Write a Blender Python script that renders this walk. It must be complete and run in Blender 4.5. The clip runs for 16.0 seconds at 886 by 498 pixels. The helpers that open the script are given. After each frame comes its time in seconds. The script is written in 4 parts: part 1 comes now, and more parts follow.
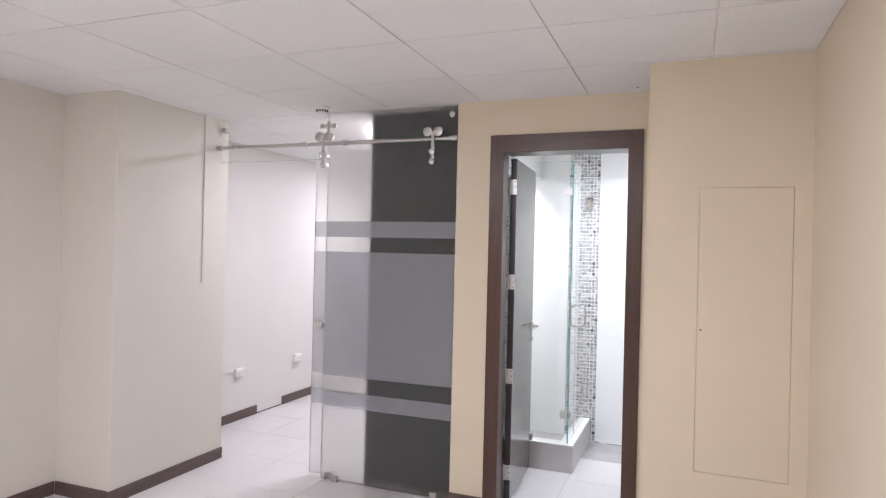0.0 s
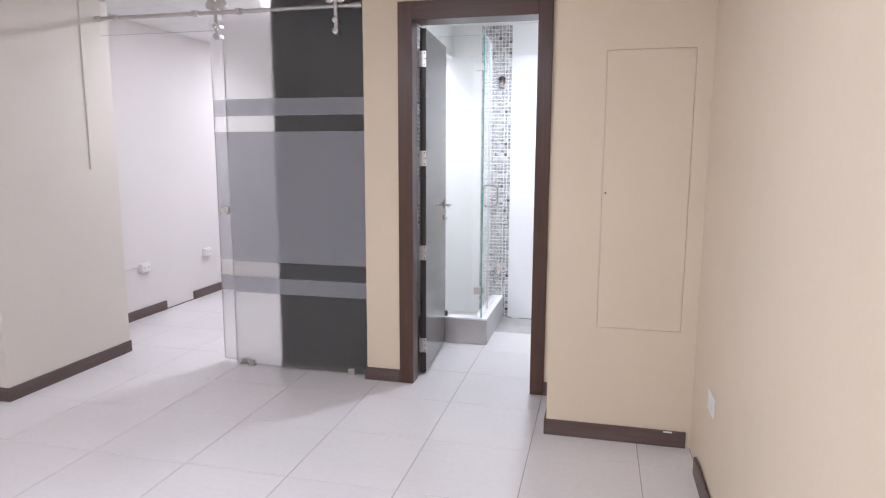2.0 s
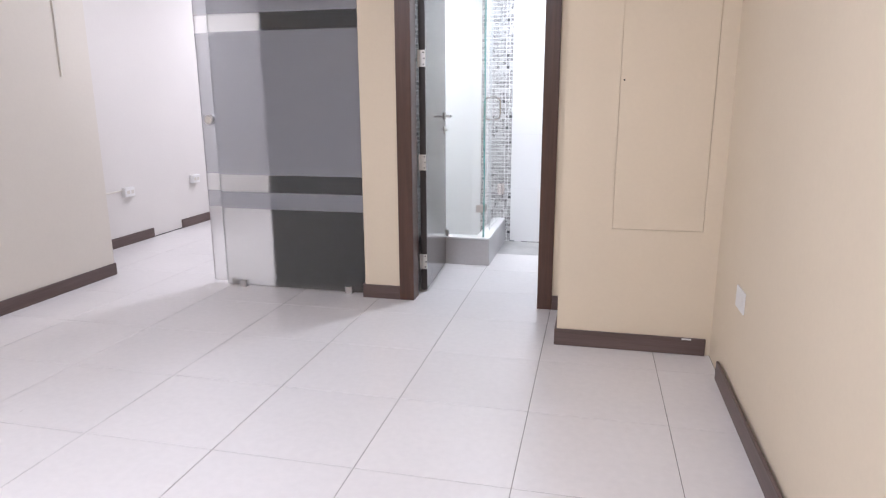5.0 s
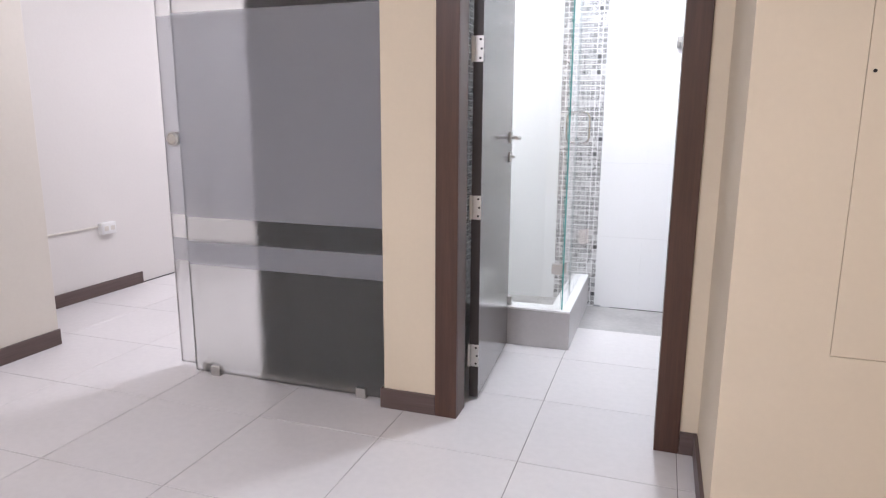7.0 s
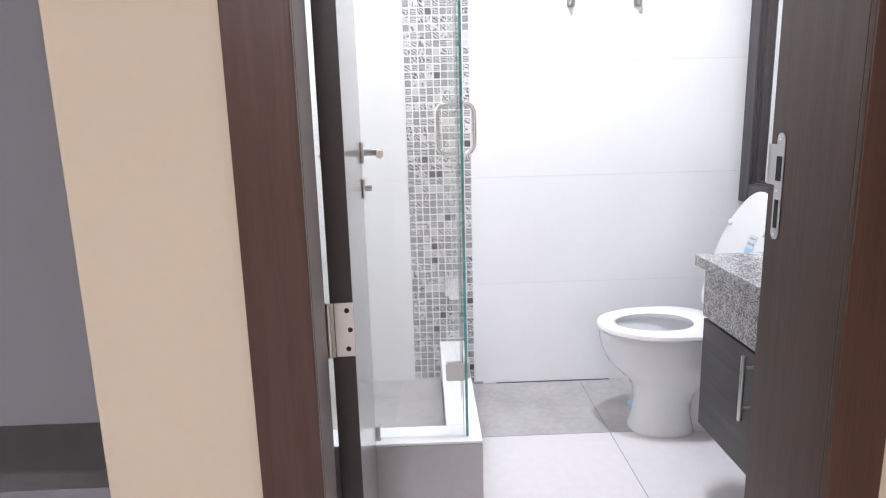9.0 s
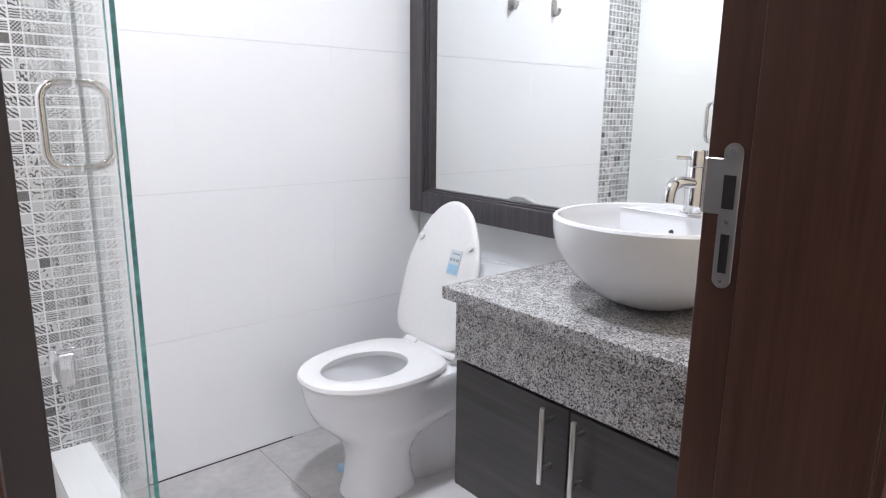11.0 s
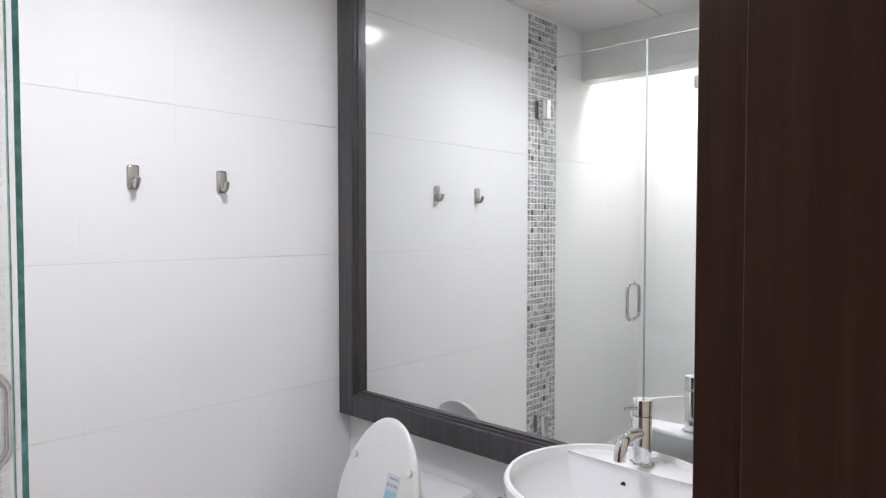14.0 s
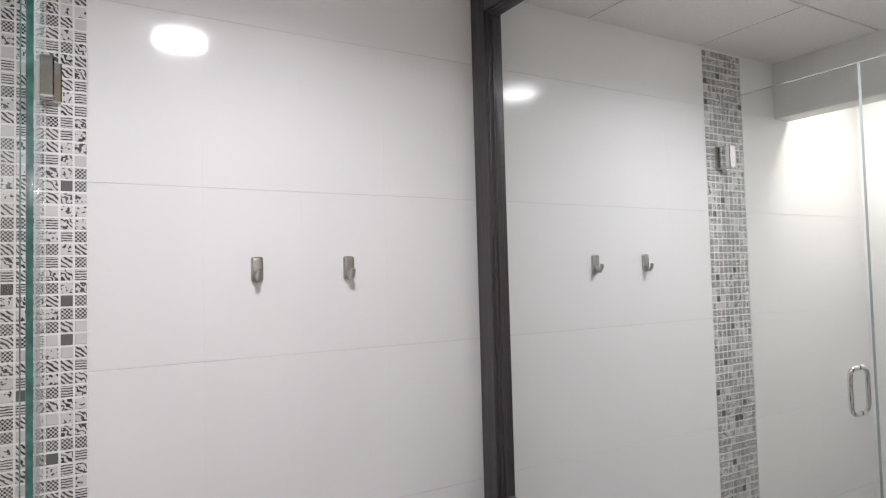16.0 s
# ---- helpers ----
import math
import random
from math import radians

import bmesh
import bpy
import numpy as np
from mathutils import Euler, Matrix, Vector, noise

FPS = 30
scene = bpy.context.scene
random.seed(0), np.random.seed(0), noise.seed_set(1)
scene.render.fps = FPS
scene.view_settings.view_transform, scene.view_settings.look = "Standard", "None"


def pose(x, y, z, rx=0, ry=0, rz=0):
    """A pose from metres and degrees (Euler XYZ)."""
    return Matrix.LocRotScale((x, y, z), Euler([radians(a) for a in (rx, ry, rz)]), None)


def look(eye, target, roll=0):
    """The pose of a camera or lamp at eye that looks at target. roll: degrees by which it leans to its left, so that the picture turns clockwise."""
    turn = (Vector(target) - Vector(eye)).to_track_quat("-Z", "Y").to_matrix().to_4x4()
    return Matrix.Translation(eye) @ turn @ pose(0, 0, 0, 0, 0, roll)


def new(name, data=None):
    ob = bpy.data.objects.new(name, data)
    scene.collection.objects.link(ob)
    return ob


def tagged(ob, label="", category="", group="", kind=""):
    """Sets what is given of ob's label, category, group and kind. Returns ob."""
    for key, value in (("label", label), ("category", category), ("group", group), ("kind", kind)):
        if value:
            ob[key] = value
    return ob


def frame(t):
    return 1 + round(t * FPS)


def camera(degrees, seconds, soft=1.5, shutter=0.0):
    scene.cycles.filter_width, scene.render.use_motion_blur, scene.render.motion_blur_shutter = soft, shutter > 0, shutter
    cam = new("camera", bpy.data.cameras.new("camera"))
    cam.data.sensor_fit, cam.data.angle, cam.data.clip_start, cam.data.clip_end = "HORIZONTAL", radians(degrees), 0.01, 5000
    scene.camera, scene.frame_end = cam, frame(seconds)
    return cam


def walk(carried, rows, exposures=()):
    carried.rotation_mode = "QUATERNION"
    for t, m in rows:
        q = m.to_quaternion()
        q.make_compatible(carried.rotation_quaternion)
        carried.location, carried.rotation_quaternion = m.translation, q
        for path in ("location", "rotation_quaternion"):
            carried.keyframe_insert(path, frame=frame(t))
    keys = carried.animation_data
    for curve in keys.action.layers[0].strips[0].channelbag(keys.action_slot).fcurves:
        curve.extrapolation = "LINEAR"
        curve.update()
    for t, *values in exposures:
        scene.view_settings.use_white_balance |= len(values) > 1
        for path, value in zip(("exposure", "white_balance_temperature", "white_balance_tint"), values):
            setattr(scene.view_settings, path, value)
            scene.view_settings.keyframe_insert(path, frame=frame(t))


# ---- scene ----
cam = camera(69.3, 16.0, soft=1.2)
PATH = [
    (0, (0.148, -0.034, 1.513), (-0.572, 1.831, 1.52), 1.4),
    (0.5, (0.188, -0.027, 1.5), (-0.39, 1.887, 1.424), 0.7),
    (1, (0.185, 0.02, 1.457), (-0.329, 1.946, 1.299), 0.1),
    (1.5, (0.162, 0.011, 1.433), (-0.308, 1.941, 1.203), -0.0),
    (2, (0.168, 0.015, 1.369), (-0.298, 1.937, 1.073), 0.2),
    (2.5, (0.176, 0.013, 1.305), (-0.246, 1.937, 0.957), 0.5),
    (3, (0.182, 0.015, 1.244), (-0.208, 1.934, 0.84), 0.8),
    (3.5, (0.186, 0.006, 1.197), (-0.169, 1.921, 0.739), 0.8),
    (3.7, (0.18, -0.006, 1.182), (-0.153, 1.907, 0.704), 1.0),
    (5.8, (0.037, 0.591, 1.09), (-0.472, 2.477, 0.657), -1.2),
    (6, (0.028, 0.734, 1.095), (-0.476, 2.614, 0.635), -2.0),
    (6.5, (-0.054, 1.106, 1.067), (-0.695, 2.947, 0.618), -1.5),
    (7, (-0.215, 1.446, 1.08), (-0.842, 3.305, 0.691), 0.3),
    (7.5, (-0.365, 1.789, 1.157), (-0.895, 3.683, 0.793), -1.9),
    (8, (-0.463, 2.135, 1.137), (-0.921, 4.046, 0.763), 0.1),
    (8.5, (-0.615, 2.444, 1.125), (-0.76, 4.385, 0.668), -0.9),
    (9, (-0.722, 2.763, 1.098), (-0.671, 4.72, 0.688), -1.5),
    (9.5, (-0.783, 3.013, 1.095), (-0.531, 4.948, 0.657), -0.8),
    (10, (-0.88, 3.201, 1.076), (-0.099, 4.972, 0.577), -1.8),
    (10.2, (-0.89, 3.248, 1.06), (0.057, 4.939, 0.565), -0.1),
    (12.3, (-0.86, 3.515, 1.188), (0.560, 4.882, 0.845), -1.2),
    (12.5, (-0.86, 3.515, 1.203), (0.569, 4.879, 0.897), -1.2),
    (13, (-0.859, 3.512, 1.267), (0.599, 4.862, 1.05), -1.4),
    (13.5, (-0.857, 3.51, 1.321), (0.616, 4.854, 1.168), -0.3),
    (14, (-0.859, 3.51, 1.376), (0.617, 4.857, 1.306), 0.0),
    (14.5, (-0.865, 3.509, 1.426), (0.606, 4.863, 1.406), 0.6),
    (15, (-0.834, 3.519, 1.457), (0.623, 4.89, 1.449), -0.1),
    (15.5, (-0.707, 3.535, 1.462), (0.506, 5.12, 1.572), -1.1),
    (16, (-0.592, 3.599, 1.475), (0.43, 5.311, 1.561), -1.5),
]
EXPOSURES = [(0, 0.08, 6080, 11), (1.5, 0.02, 5950, 13), (3.5, 0.11, 5900, 12), (7, 0.10, 6050, 13), (8, 0.07, 6100, 14), (9, 0.08, 6120, 14), (10.2, -0.07, 6150, 13.5),
             (12.5, -0.41, 6220, 13), (14.5, -0.73, 6450, 13), (16, -0.90, 6650, 14)]
walk(cam, [(t, look(eye, target, roll)) for t, eye, target, roll in PATH], EXPOSURES)

# ---- world and lamps ----
world = bpy.data.worlds.new("world")
scene.world = world
world.use_nodes = True
world.node_tree.nodes["Background"].inputs[0].default_value = (0.9, 0.95, 1.0, 1)
world.node_tree.nodes["Background"].inputs[1].default_value = 0.02


def area_lamp(name, x, y, z, power, sx, sy, colour, shape="RECTANGLE", spread=180):
    data = bpy.data.lights.new(name, "AREA")
    data.energy, data.color, data.shape, data.size, data.size_y = power, colour, shape, sx, sy
    data.spread = radians(spread)
    ob = new(name, data)
    ob.matrix_world = pose(x, y, z)
    return ob


NEUTRAL, COOL = (0.99, 0.96, 1.0), (0.93, 0.955, 1.0)
CEIL, BATH_CEIL = 2.40, 2.378
area_lamp("lamp_next_room", -1.99, 4.22, CEIL - 0.014, 18, 0.20, 0.20, NEUTRAL, "DISK")
# Added fill for the far end of the next room, out of sight.
area_lamp("fill_next_room_far", -2.60, 6.10, CEIL - 0.014, 26, 0.20, 0.20, NEUTRAL, "DISK")
area_lamp("lamp_bath", -0.22, 4.455, BATH_CEIL - 0.034, 18, 0.17, 0.17, COOL, "DISK", 156)
area_lamp("lamp_shower", -1.235, 4.80, 2.35, 15.5, 0.16, 0.74, (1.0, 0.96, 0.91))
# Added lamps out of view, placed to light the room's walls and ceiling.
ROOM_FILLS = ((-1.00, 1.12), (-2.00, -0.60), (-0.70, -1.15))
for lamp_x, lamp_y in ROOM_FILLS:
    area_lamp("fill_room", lamp_x, lamp_y, CEIL - 0.062, 15, 0.22, 0.22, (0.965, 0.945, 1.0), "DISK")


# ---- materials ----
def material(name, colour=(0.8, 0.8, 0.8), rough=0.5, metal=0.0, spec=0.5):
    m = bpy.data.materials.new(name)
    m.use_nodes = True
    b = m.node_tree.nodes["Principled BSDF"]
    b.inputs["Base Color"].default_value = (*colour, 1)
    b.inputs["Roughness"].default_value = rough
    b.inputs["Metallic"].default_value = metal
    b.inputs["Specular IOR Level"].default_value = spec
    return m, m.node_tree.nodes, m.node_tree.links, b


def coords(nodes, links, scale=(1, 1, 1), own=False):
    """Metre coordinates: of the world, or of the thing itself."""
    if own:
        tex = nodes.new("ShaderNodeTexCoord")
        source = tex.outputs["Object"]
    else:
        source = nodes.new("ShaderNodeNewGeometry").outputs["Position"]
    mapping = nodes.new("ShaderNodeMapping")
    mapping.inputs["Scale"].default_value = scale
    links.new(source, mapping.inputs["Vector"])
    return mapping.outputs["Vector"]


def noise_at(nodes, links, vec, scale, detail=3.0, rough=0.55):
    n = nodes.new("ShaderNodeTexNoise")
    n.inputs["Scale"].default_value, n.inputs["Detail"].default_value = scale, detail
    n.inputs["Roughness"].default_value = rough
    links.new(vec, n.inputs["Vector"])
    return n.outputs["Fac"]


def ramp(nodes, links, fac, stops, constant=False):
    r = nodes.new("ShaderNodeValToRGB")
    if constant:
        r.color_ramp.interpolation = "CONSTANT"
    els = r.color_ramp.elements
    while len(els) < len(stops):
        els.new(0.5)
    for e, (p, c) in zip(els, stops):
        e.position, e.color = p, (*c, 1)
    links.new(fac, r.inputs["Fac"])
    return r.outputs["Color"]


def mixed(nodes, links, fac, a, b, mode="MIX"):
    m = nodes.new("ShaderNodeMix")
    m.data_type, m.blend_type = "RGBA", mode
    for value, sock in ((fac, m.inputs["Factor"]), (a, m.inputs[6]), (b, m.inputs[7])):
        if isinstance(value, (int, float)):
            sock.default_value = value
        elif isinstance(value, tuple):
            sock.default_value = (*value, 1)
        else:
            links.new(value, sock)
    return m.outputs[2]


def relief(nodes, links, b, height, strength, distance=0.002):
    bump = nodes.new("ShaderNodeBump")
    bump.inputs["Strength"].default_value, bump.inputs["Distance"].default_value = strength, distance
    links.new(height, bump.inputs["Height"])
    links.new(bump.outputs["Normal"], b.inputs["Normal"])


def scaled(c, k):
    return tuple(min(1.0, v * k) for v in c)


def surface(name, colour, rough=0.5, metal=0.0, spec=0.5, big=0.04, fine=0.03, big_scale=1.3, fine_scale=60,
            bump=0.05, bump_scale=220, rough_var=0.05, per_piece=0.0, own=False):
    """A plain surface with blotches, fine grain, slight relief and uneven gloss."""
    m, n, l, b = material(name, colour, rough, metal, spec)
    v = coords(n, l, own=own)
    a = ramp(n, l, noise_at(n, l, v, big_scale, 4), [(0.3, scaled(colour, 1 - big)), (0.7, scaled(colour, 1 + big))])
    g = ramp(n, l, noise_at(n, l, v, fine_scale, 3), [(0.3, (1 - fine,) * 3), (0.7, (1.0,) * 3)])
    c = mixed(n, l, 1.0, a, g, "MULTIPLY")
    if per_piece:
        info = n.new("ShaderNodeObjectInfo")
        p = ramp(n, l, info.outputs["Random"], [(0.0, (1 - per_piece,) * 3), (1.0, (1.0,) * 3)])
        c = mixed(n, l, 1.0, c, p, "MULTIPLY")
    l.new(c, b.inputs["Base Color"])
    r = n.new("ShaderNodeMapRange")
    r.inputs["To Min"].default_value, r.inputs["To Max"].default_value = max(0.01, rough - rough_var), rough + rough_var
    l.new(noise_at(n, l, v, 9, 3), r.inputs["Value"])
    l.new(r.outputs["Result"], b.inputs["Roughness"])
    if bump:
        relief(n, l, b, noise_at(n, l, v, bump_scale, 2), bump)
    return m


def wood(name, dark, light, along="z", rough=0.42, scale=1.0, pores=0.13, coat=0.0):
    """Laminate with a fine straight grain along one axis."""
    m, n, l, b = material(name, dark, rough)
    b.inputs["Coat Weight"].default_value, b.inputs["Coat Roughness"].default_value = coat, 0.16
    s = {"x": (2.2, 55, 55), "y": (55, 2.2, 55), "z": (55, 55, 2.2)}[along]
    v = coords(n, l, tuple(k * scale for k in s), own=True)
    f = noise_at(n, l, v, 1.0, 5, 0.6)
    c = ramp(n, l, f, [(0.28, dark), (0.55, tuple((a + k) / 2 for a, k in zip(dark, light))), (0.75, light)])
    v2 = coords(n, l, tuple(k * 5 * scale for k in s), own=True)
    p = ramp(n, l, noise_at(n, l, v2, 1.0, 2), [(0.35, (1 - pores,) * 3), (0.55, (1, 1, 1))])
    c = mixed(n, l, 1.0, c, p, "MULTIPLY")
    l.new(c, b.inputs["Base Color"])
    relief(n, l, b, noise_at(n, l, v2, 1.0, 2), 0.12, 0.001)
    return m


def clear_glass(name, tint=(0.96, 0.985, 0.975), gloss=1.0):
    m, n, l, b = material(name)
    n.remove(b)
    t = n.new("ShaderNodeBsdfTransparent")
    t.inputs[0].default_value = (*tint, 1)
    g = n.new("ShaderNodeBsdfGlossy")
    g.inputs["Color"].default_value, g.inputs["Roughness"].default_value = (1, 1, 1, 1), 0.02
    f = n.new("ShaderNodeLayerWeight")
    f.inputs["Blend"].default_value = 0.5
    steep = n.new("ShaderNodeMath")
    steep.operation = "POWER"
    steep.inputs[1].default_value = 5.0
    l.new(f.outputs["Facing"], steep.inputs[0])
    k = n.new("ShaderNodeMath")
    k.operation = "MULTIPLY_ADD"
    k.inputs[1].default_value, k.inputs[2].default_value = 0.96 * gloss, 0.04 * gloss
    l.new(steep.outputs[0], k.inputs[0])
    most = n.new("ShaderNodeMath")
    most.operation = "MINIMUM"
    most.inputs[1].default_value = 0.38
    l.new(k.outputs[0], most.inputs[0])
    mx = n.new("ShaderNodeMixShader")
    l.new(most.outputs[0], mx.inputs[0])
    l.new(t.outputs[0], mx.inputs[1])
    l.new(g.outputs[0], mx.inputs[2])
    l.new(mx.outputs[0], n["Material Output"].inputs[0])
    return m


def film(name, colour, cover):
    """Frosted adhesive film: part of the light goes through, the rest is scattered."""
    m, n, l, b = material(name, colour, 0.5)
    v = coords(n, l)
    l.new(ramp(n, l, noise_at(n, l, v, 300, 2), [(0.3, scaled(colour, 0.94)), (0.7, colour)]), b.inputs["Base Color"])
    t = n.new("ShaderNodeBsdfTransparent")
    t.inputs[0].default_value = (0.88, 0.885, 0.90, 1)
    mx = n.new("ShaderNodeMixShader")
    mx.inputs[0].default_value = cover
    l.new(t.outputs[0], mx.inputs[1])
    l.new(b.outputs[0], mx.inputs[2])
    l.new(mx.outputs[0], n["Material Output"].inputs[0])
    return m


def frosted(name, colour, cover):
    """Etched glass: what lies behind shows as a blur, with a little scattered light on top."""
    m, n, l, b = material(name, colour, 0.35)
    r = n.new("ShaderNodeBsdfRefraction")
    r.inputs["Color"].default_value = (0.94, 0.94, 0.935, 1)
    r.inputs["Roughness"].default_value, r.inputs["IOR"].default_value = 0.52, 1.14
    v = coords(n, l)
    l.new(ramp(n, l, noise_at(n, l, v, 240, 2), [(0.3, scaled(colour, 0.93)), (0.7, colour)]), b.inputs["Base Color"])
    mx = n.new("ShaderNodeMixShader")
    mx.inputs[0].default_value = cover
    l.new(r.outputs[0], mx.inputs[1])
    l.new(b.outputs[0], mx.inputs[2])
    l.new(mx.outputs[0], n["Material Output"].inputs[0])
    return m


def glow(name, colour, strength):
    m, n, l, b = material(name, colour)
    b.inputs["Emission Color"].default_value = (*colour, 1)
    b.inputs["Emission Strength"].default_value = strength
    return m


def granite_material():
    m, n, l, b = material("speckled_granite", (0.4, 0.4, 0.4), 0.16)
    v = coords(n, l)
    vor = n.new("ShaderNodeTexVoronoi")
    vor.inputs["Scale"].default_value = 400
    l.new(v, vor.inputs["Vector"])
    sep = n.new("ShaderNodeSeparateColor")
    l.new(vor.outputs["Color"], sep.inputs[0])
    c = ramp(n, l, sep.outputs[0], [(0.0, (0.012, 0.012, 0.014)), (0.11, (0.20, 0.20, 0.205)), (0.30, (0.45, 0.44, 0.44)),
                                    (0.55, (0.64, 0.62, 0.61)), (0.88, (0.36, 0.33, 0.31))], constant=True)
    big = ramp(n, l, noise_at(n, l, v, 30, 3), [(0.35, (0.72, 0.72, 0.72)), (0.65, (1, 1, 1))])
    l.new(mixed(n, l, 1.0, c, big, "MULTIPLY"), b.inputs["Base Color"])
    return m


def mosaic_material():
    """Small tiles printed with grey ornaments: each picks one of several patterns."""
    m, n, l, b = material("printed_mosaic", (0.6, 0.6, 0.6), 0.18)
    info = n.new("ShaderNodeObjectInfo")
    geo = n.new("ShaderNodeNewGeometry")
    add = n.new("ShaderNodeMath")
    add.operation = "ADD"
    l.new(info.outputs["Random"], add.inputs[0])
    l.new(geo.outputs["Random Per Island"], add.inputs[1])
    rnd = n.new("ShaderNodeMath")
    rnd.operation = "FRACT"
    l.new(add.outputs[0], rnd.inputs[0])
    spread = n.new("ShaderNodeMath")
    spread.operation = "MULTIPLY"
    spread.inputs[1].default_value = 37.0
    l.new(rnd.outputs[0], spread.inputs[0])
    other = n.new("ShaderNodeMath")
    other.operation = "FRACT"
    l.new(spread.outputs[0], other.inputs[0])
    v = coords(n, l)
    shift = n.new("ShaderNodeVectorMath")
    shift.operation = "ADD"
    l.new(v, shift.inputs[0])
    l.new(spread.outputs[0], shift.inputs[1])
    vec = shift.outputs[0]
    pats = []
    for kind, scale, dist in (("BANDS", 42, 7), ("RINGS", 36, 3.5), ("BANDS", 54, 2.5)):
        w = n.new("ShaderNodeTexWave")
        w.wave_type = kind
        w.inputs["Scale"].default_value, w.inputs["Distortion"].default_value = scale, dist
        w.inputs["Detail"].default_value, w.inputs["Detail Scale"].default_value = 1.0, 2.2
        if kind == "BANDS":
            w.bands_direction = "DIAGONAL" if dist > 5 else "Z"
        else:
            w.rings_direction = "Y"
        l.new(vec, w.inputs["Vector"])
        pats.append(ramp(n, l, w.outputs["Fac"], [(0.33, (0.045, 0.045, 0.047)), (0.44, (0.70, 0.69, 0.69))]))
    ch = n.new("ShaderNodeTexChecker")
    ch.inputs["Scale"].default_value = 230
    ch.inputs[1].default_value, ch.inputs[2].default_value = (0.05, 0.05, 0.05, 1), (0.60, 0.59, 0.59, 1)
    l.new(v, ch.inputs["Vector"])
    pats.append(ch.outputs["Color"])
    pats.append(ramp(n, l, noise_at(n, l, vec, 130, 1), [(0.40, (0.05, 0.05, 0.05)), (0.44, (0.70, 0.69, 0.69))]))
    c = (0.64, 0.63, 0.63)
    for i, p in enumerate(pats):
        gate = n.new("ShaderNodeMath")
        gate.operation = "GREATER_THAN"
        gate.inputs[1].default_value = 0.07 + i * 0.175
        l.new(rnd.outputs[0], gate.inputs[0])
        c = mixed(n, l, gate.outputs[0], c, p)
    plain = n.new("ShaderNodeMath")
    plain.operation = "GREATER_THAN"
    plain.inputs[1].default_value = 0.97
    l.new(rnd.outputs[0], plain.inputs[0])
    c = mixed(n, l, plain.outputs[0], c, (0.10, 0.10, 0.105))
    fade = ramp(n, l, other.outputs[0], [(0.0, (0.0, 0.0, 0.0)), (1.0, (0.12, 0.12, 0.12))])
    c = mixed(n, l, fade, c, (0.45, 0.44, 0.44))
    l.new(c, b.inputs["Base Color"])
    return m


CREAM = (0.70, 0.605, 0.465)
M_WALL = surface("cream_wall_paint", CREAM, 0.62, spec=0.3, big=0.02, fine=0.02, bump=0.06, bump_scale=160)
M_PALE = surface("pale_wall_paint", (0.70, 0.67, 0.645), 0.6, spec=0.3, big=0.02, fine=0.02, bump=0.06, bump_scale=160)
# The walls' cream again, made paler for the light on the column side.
M_COLUMN = surface("cream_column_with_light", (0.68, 0.635, 0.57), 0.6, spec=0.3, big=0.02, fine=0.02, bump=0.06, bump_scale=160)
# This dark grey takes in the shade of the narrow gap behind the glass.
M_GREYWALL = surface("dark_grey_gap_shade", (0.095, 0.096, 0.105), 0.55, big=0.05)
M_WHITEPAINT = surface("white_paint", (0.78, 0.77, 0.75), 0.55, big=0.02)
M_CEIL = surface("mineral_ceiling_panel", (0.90, 0.885, 0.88), 0.85, spec=0.15, big=0.02, fine=0.10, fine_scale=130, bump=0.35, bump_scale=180)
M_FLOOR = surface("pale_porcelain_floor", (0.72, 0.692, 0.685), 0.30, spec=0.5, big=0.03, fine=0.05, fine_scale=35, bump=0.03, bump_scale=120, per_piece=0.035)
M_GREYTILE = surface("grey_stone_floor", (0.46, 0.445, 0.435), 0.35, big=0.14, fine=0.10, big_scale=5, fine_scale=40, per_piece=0.05)
M_CURBTILE = surface("grey_curb_tile", (0.56, 0.545, 0.55), 0.32, big=0.05, fine=0.05, per_piece=0.03)
M_GROUT = surface("grey_grout", (0.27, 0.25, 0.235), 0.9, big=0.12, fine=0.15)
M_WGROUT = surface("white_grout", (0.74, 0.735, 0.73), 0.85, big=0.05)
M_MGROUT = surface("bright_grout", (0.86, 0.86, 0.86), 0.7, big=0.02)
M_TILE = surface("white_glazed_tile", (0.875, 0.875, 0.88), 0.085, spec=0.5, big=0.01, fine=0.01, bump=0.015, bump_scale=14, rough_var=0.02, per_piece=0.006)
M_MOSAIC = mosaic_material()
M_BROWN = wood("brown_frame_laminate", (0.058, 0.024, 0.0145), (0.094, 0.043, 0.028), "z", 0.36, coat=0.08)
M_BROWNX = wood("brown_frame_laminate_across", (0.058, 0.024, 0.0145), (0.094, 0.043, 0.028), "x", 0.36, coat=0.08)
M_BASEX = wood("brown_skirting_x", (0.085, 0.056, 0.050), (0.145, 0.100, 0.090), "x", 0.4)
M_BASEY = wood("brown_skirting_y", (0.085, 0.056, 0.050), (0.145, 0.100, 0.090), "y", 0.4)
M_LEAF = wood("dark_grey_brown_leaf", (0.058, 0.047, 0.047), (0.105, 0.090, 0.090), "y", 0.24, coat=0.8)
M_LEAFEDGE = surface("dark_leaf_edge", (0.045, 0.036, 0.034), 0.4)
M_CABX = wood("charcoal_wood", (0.030, 0.027, 0.027), (0.075, 0.068, 0.066), "y", 0.4)
M_MFRAME = wood("charcoal_mirror_frame", (0.044, 0.039, 0.043), (0.098, 0.088, 0.094), "z", 0.36, pores=0.2)
M_MFRAMEY = wood("charcoal_mirror_frame_across", (0.044, 0.039, 0.043), (0.098, 0.088, 0.094), "y", 0.36)
M_CHROME = surface("chrome", (0.80, 0.80, 0.81), 0.07, 1.0, big=0.01, bump=0, rough_var=0.02)
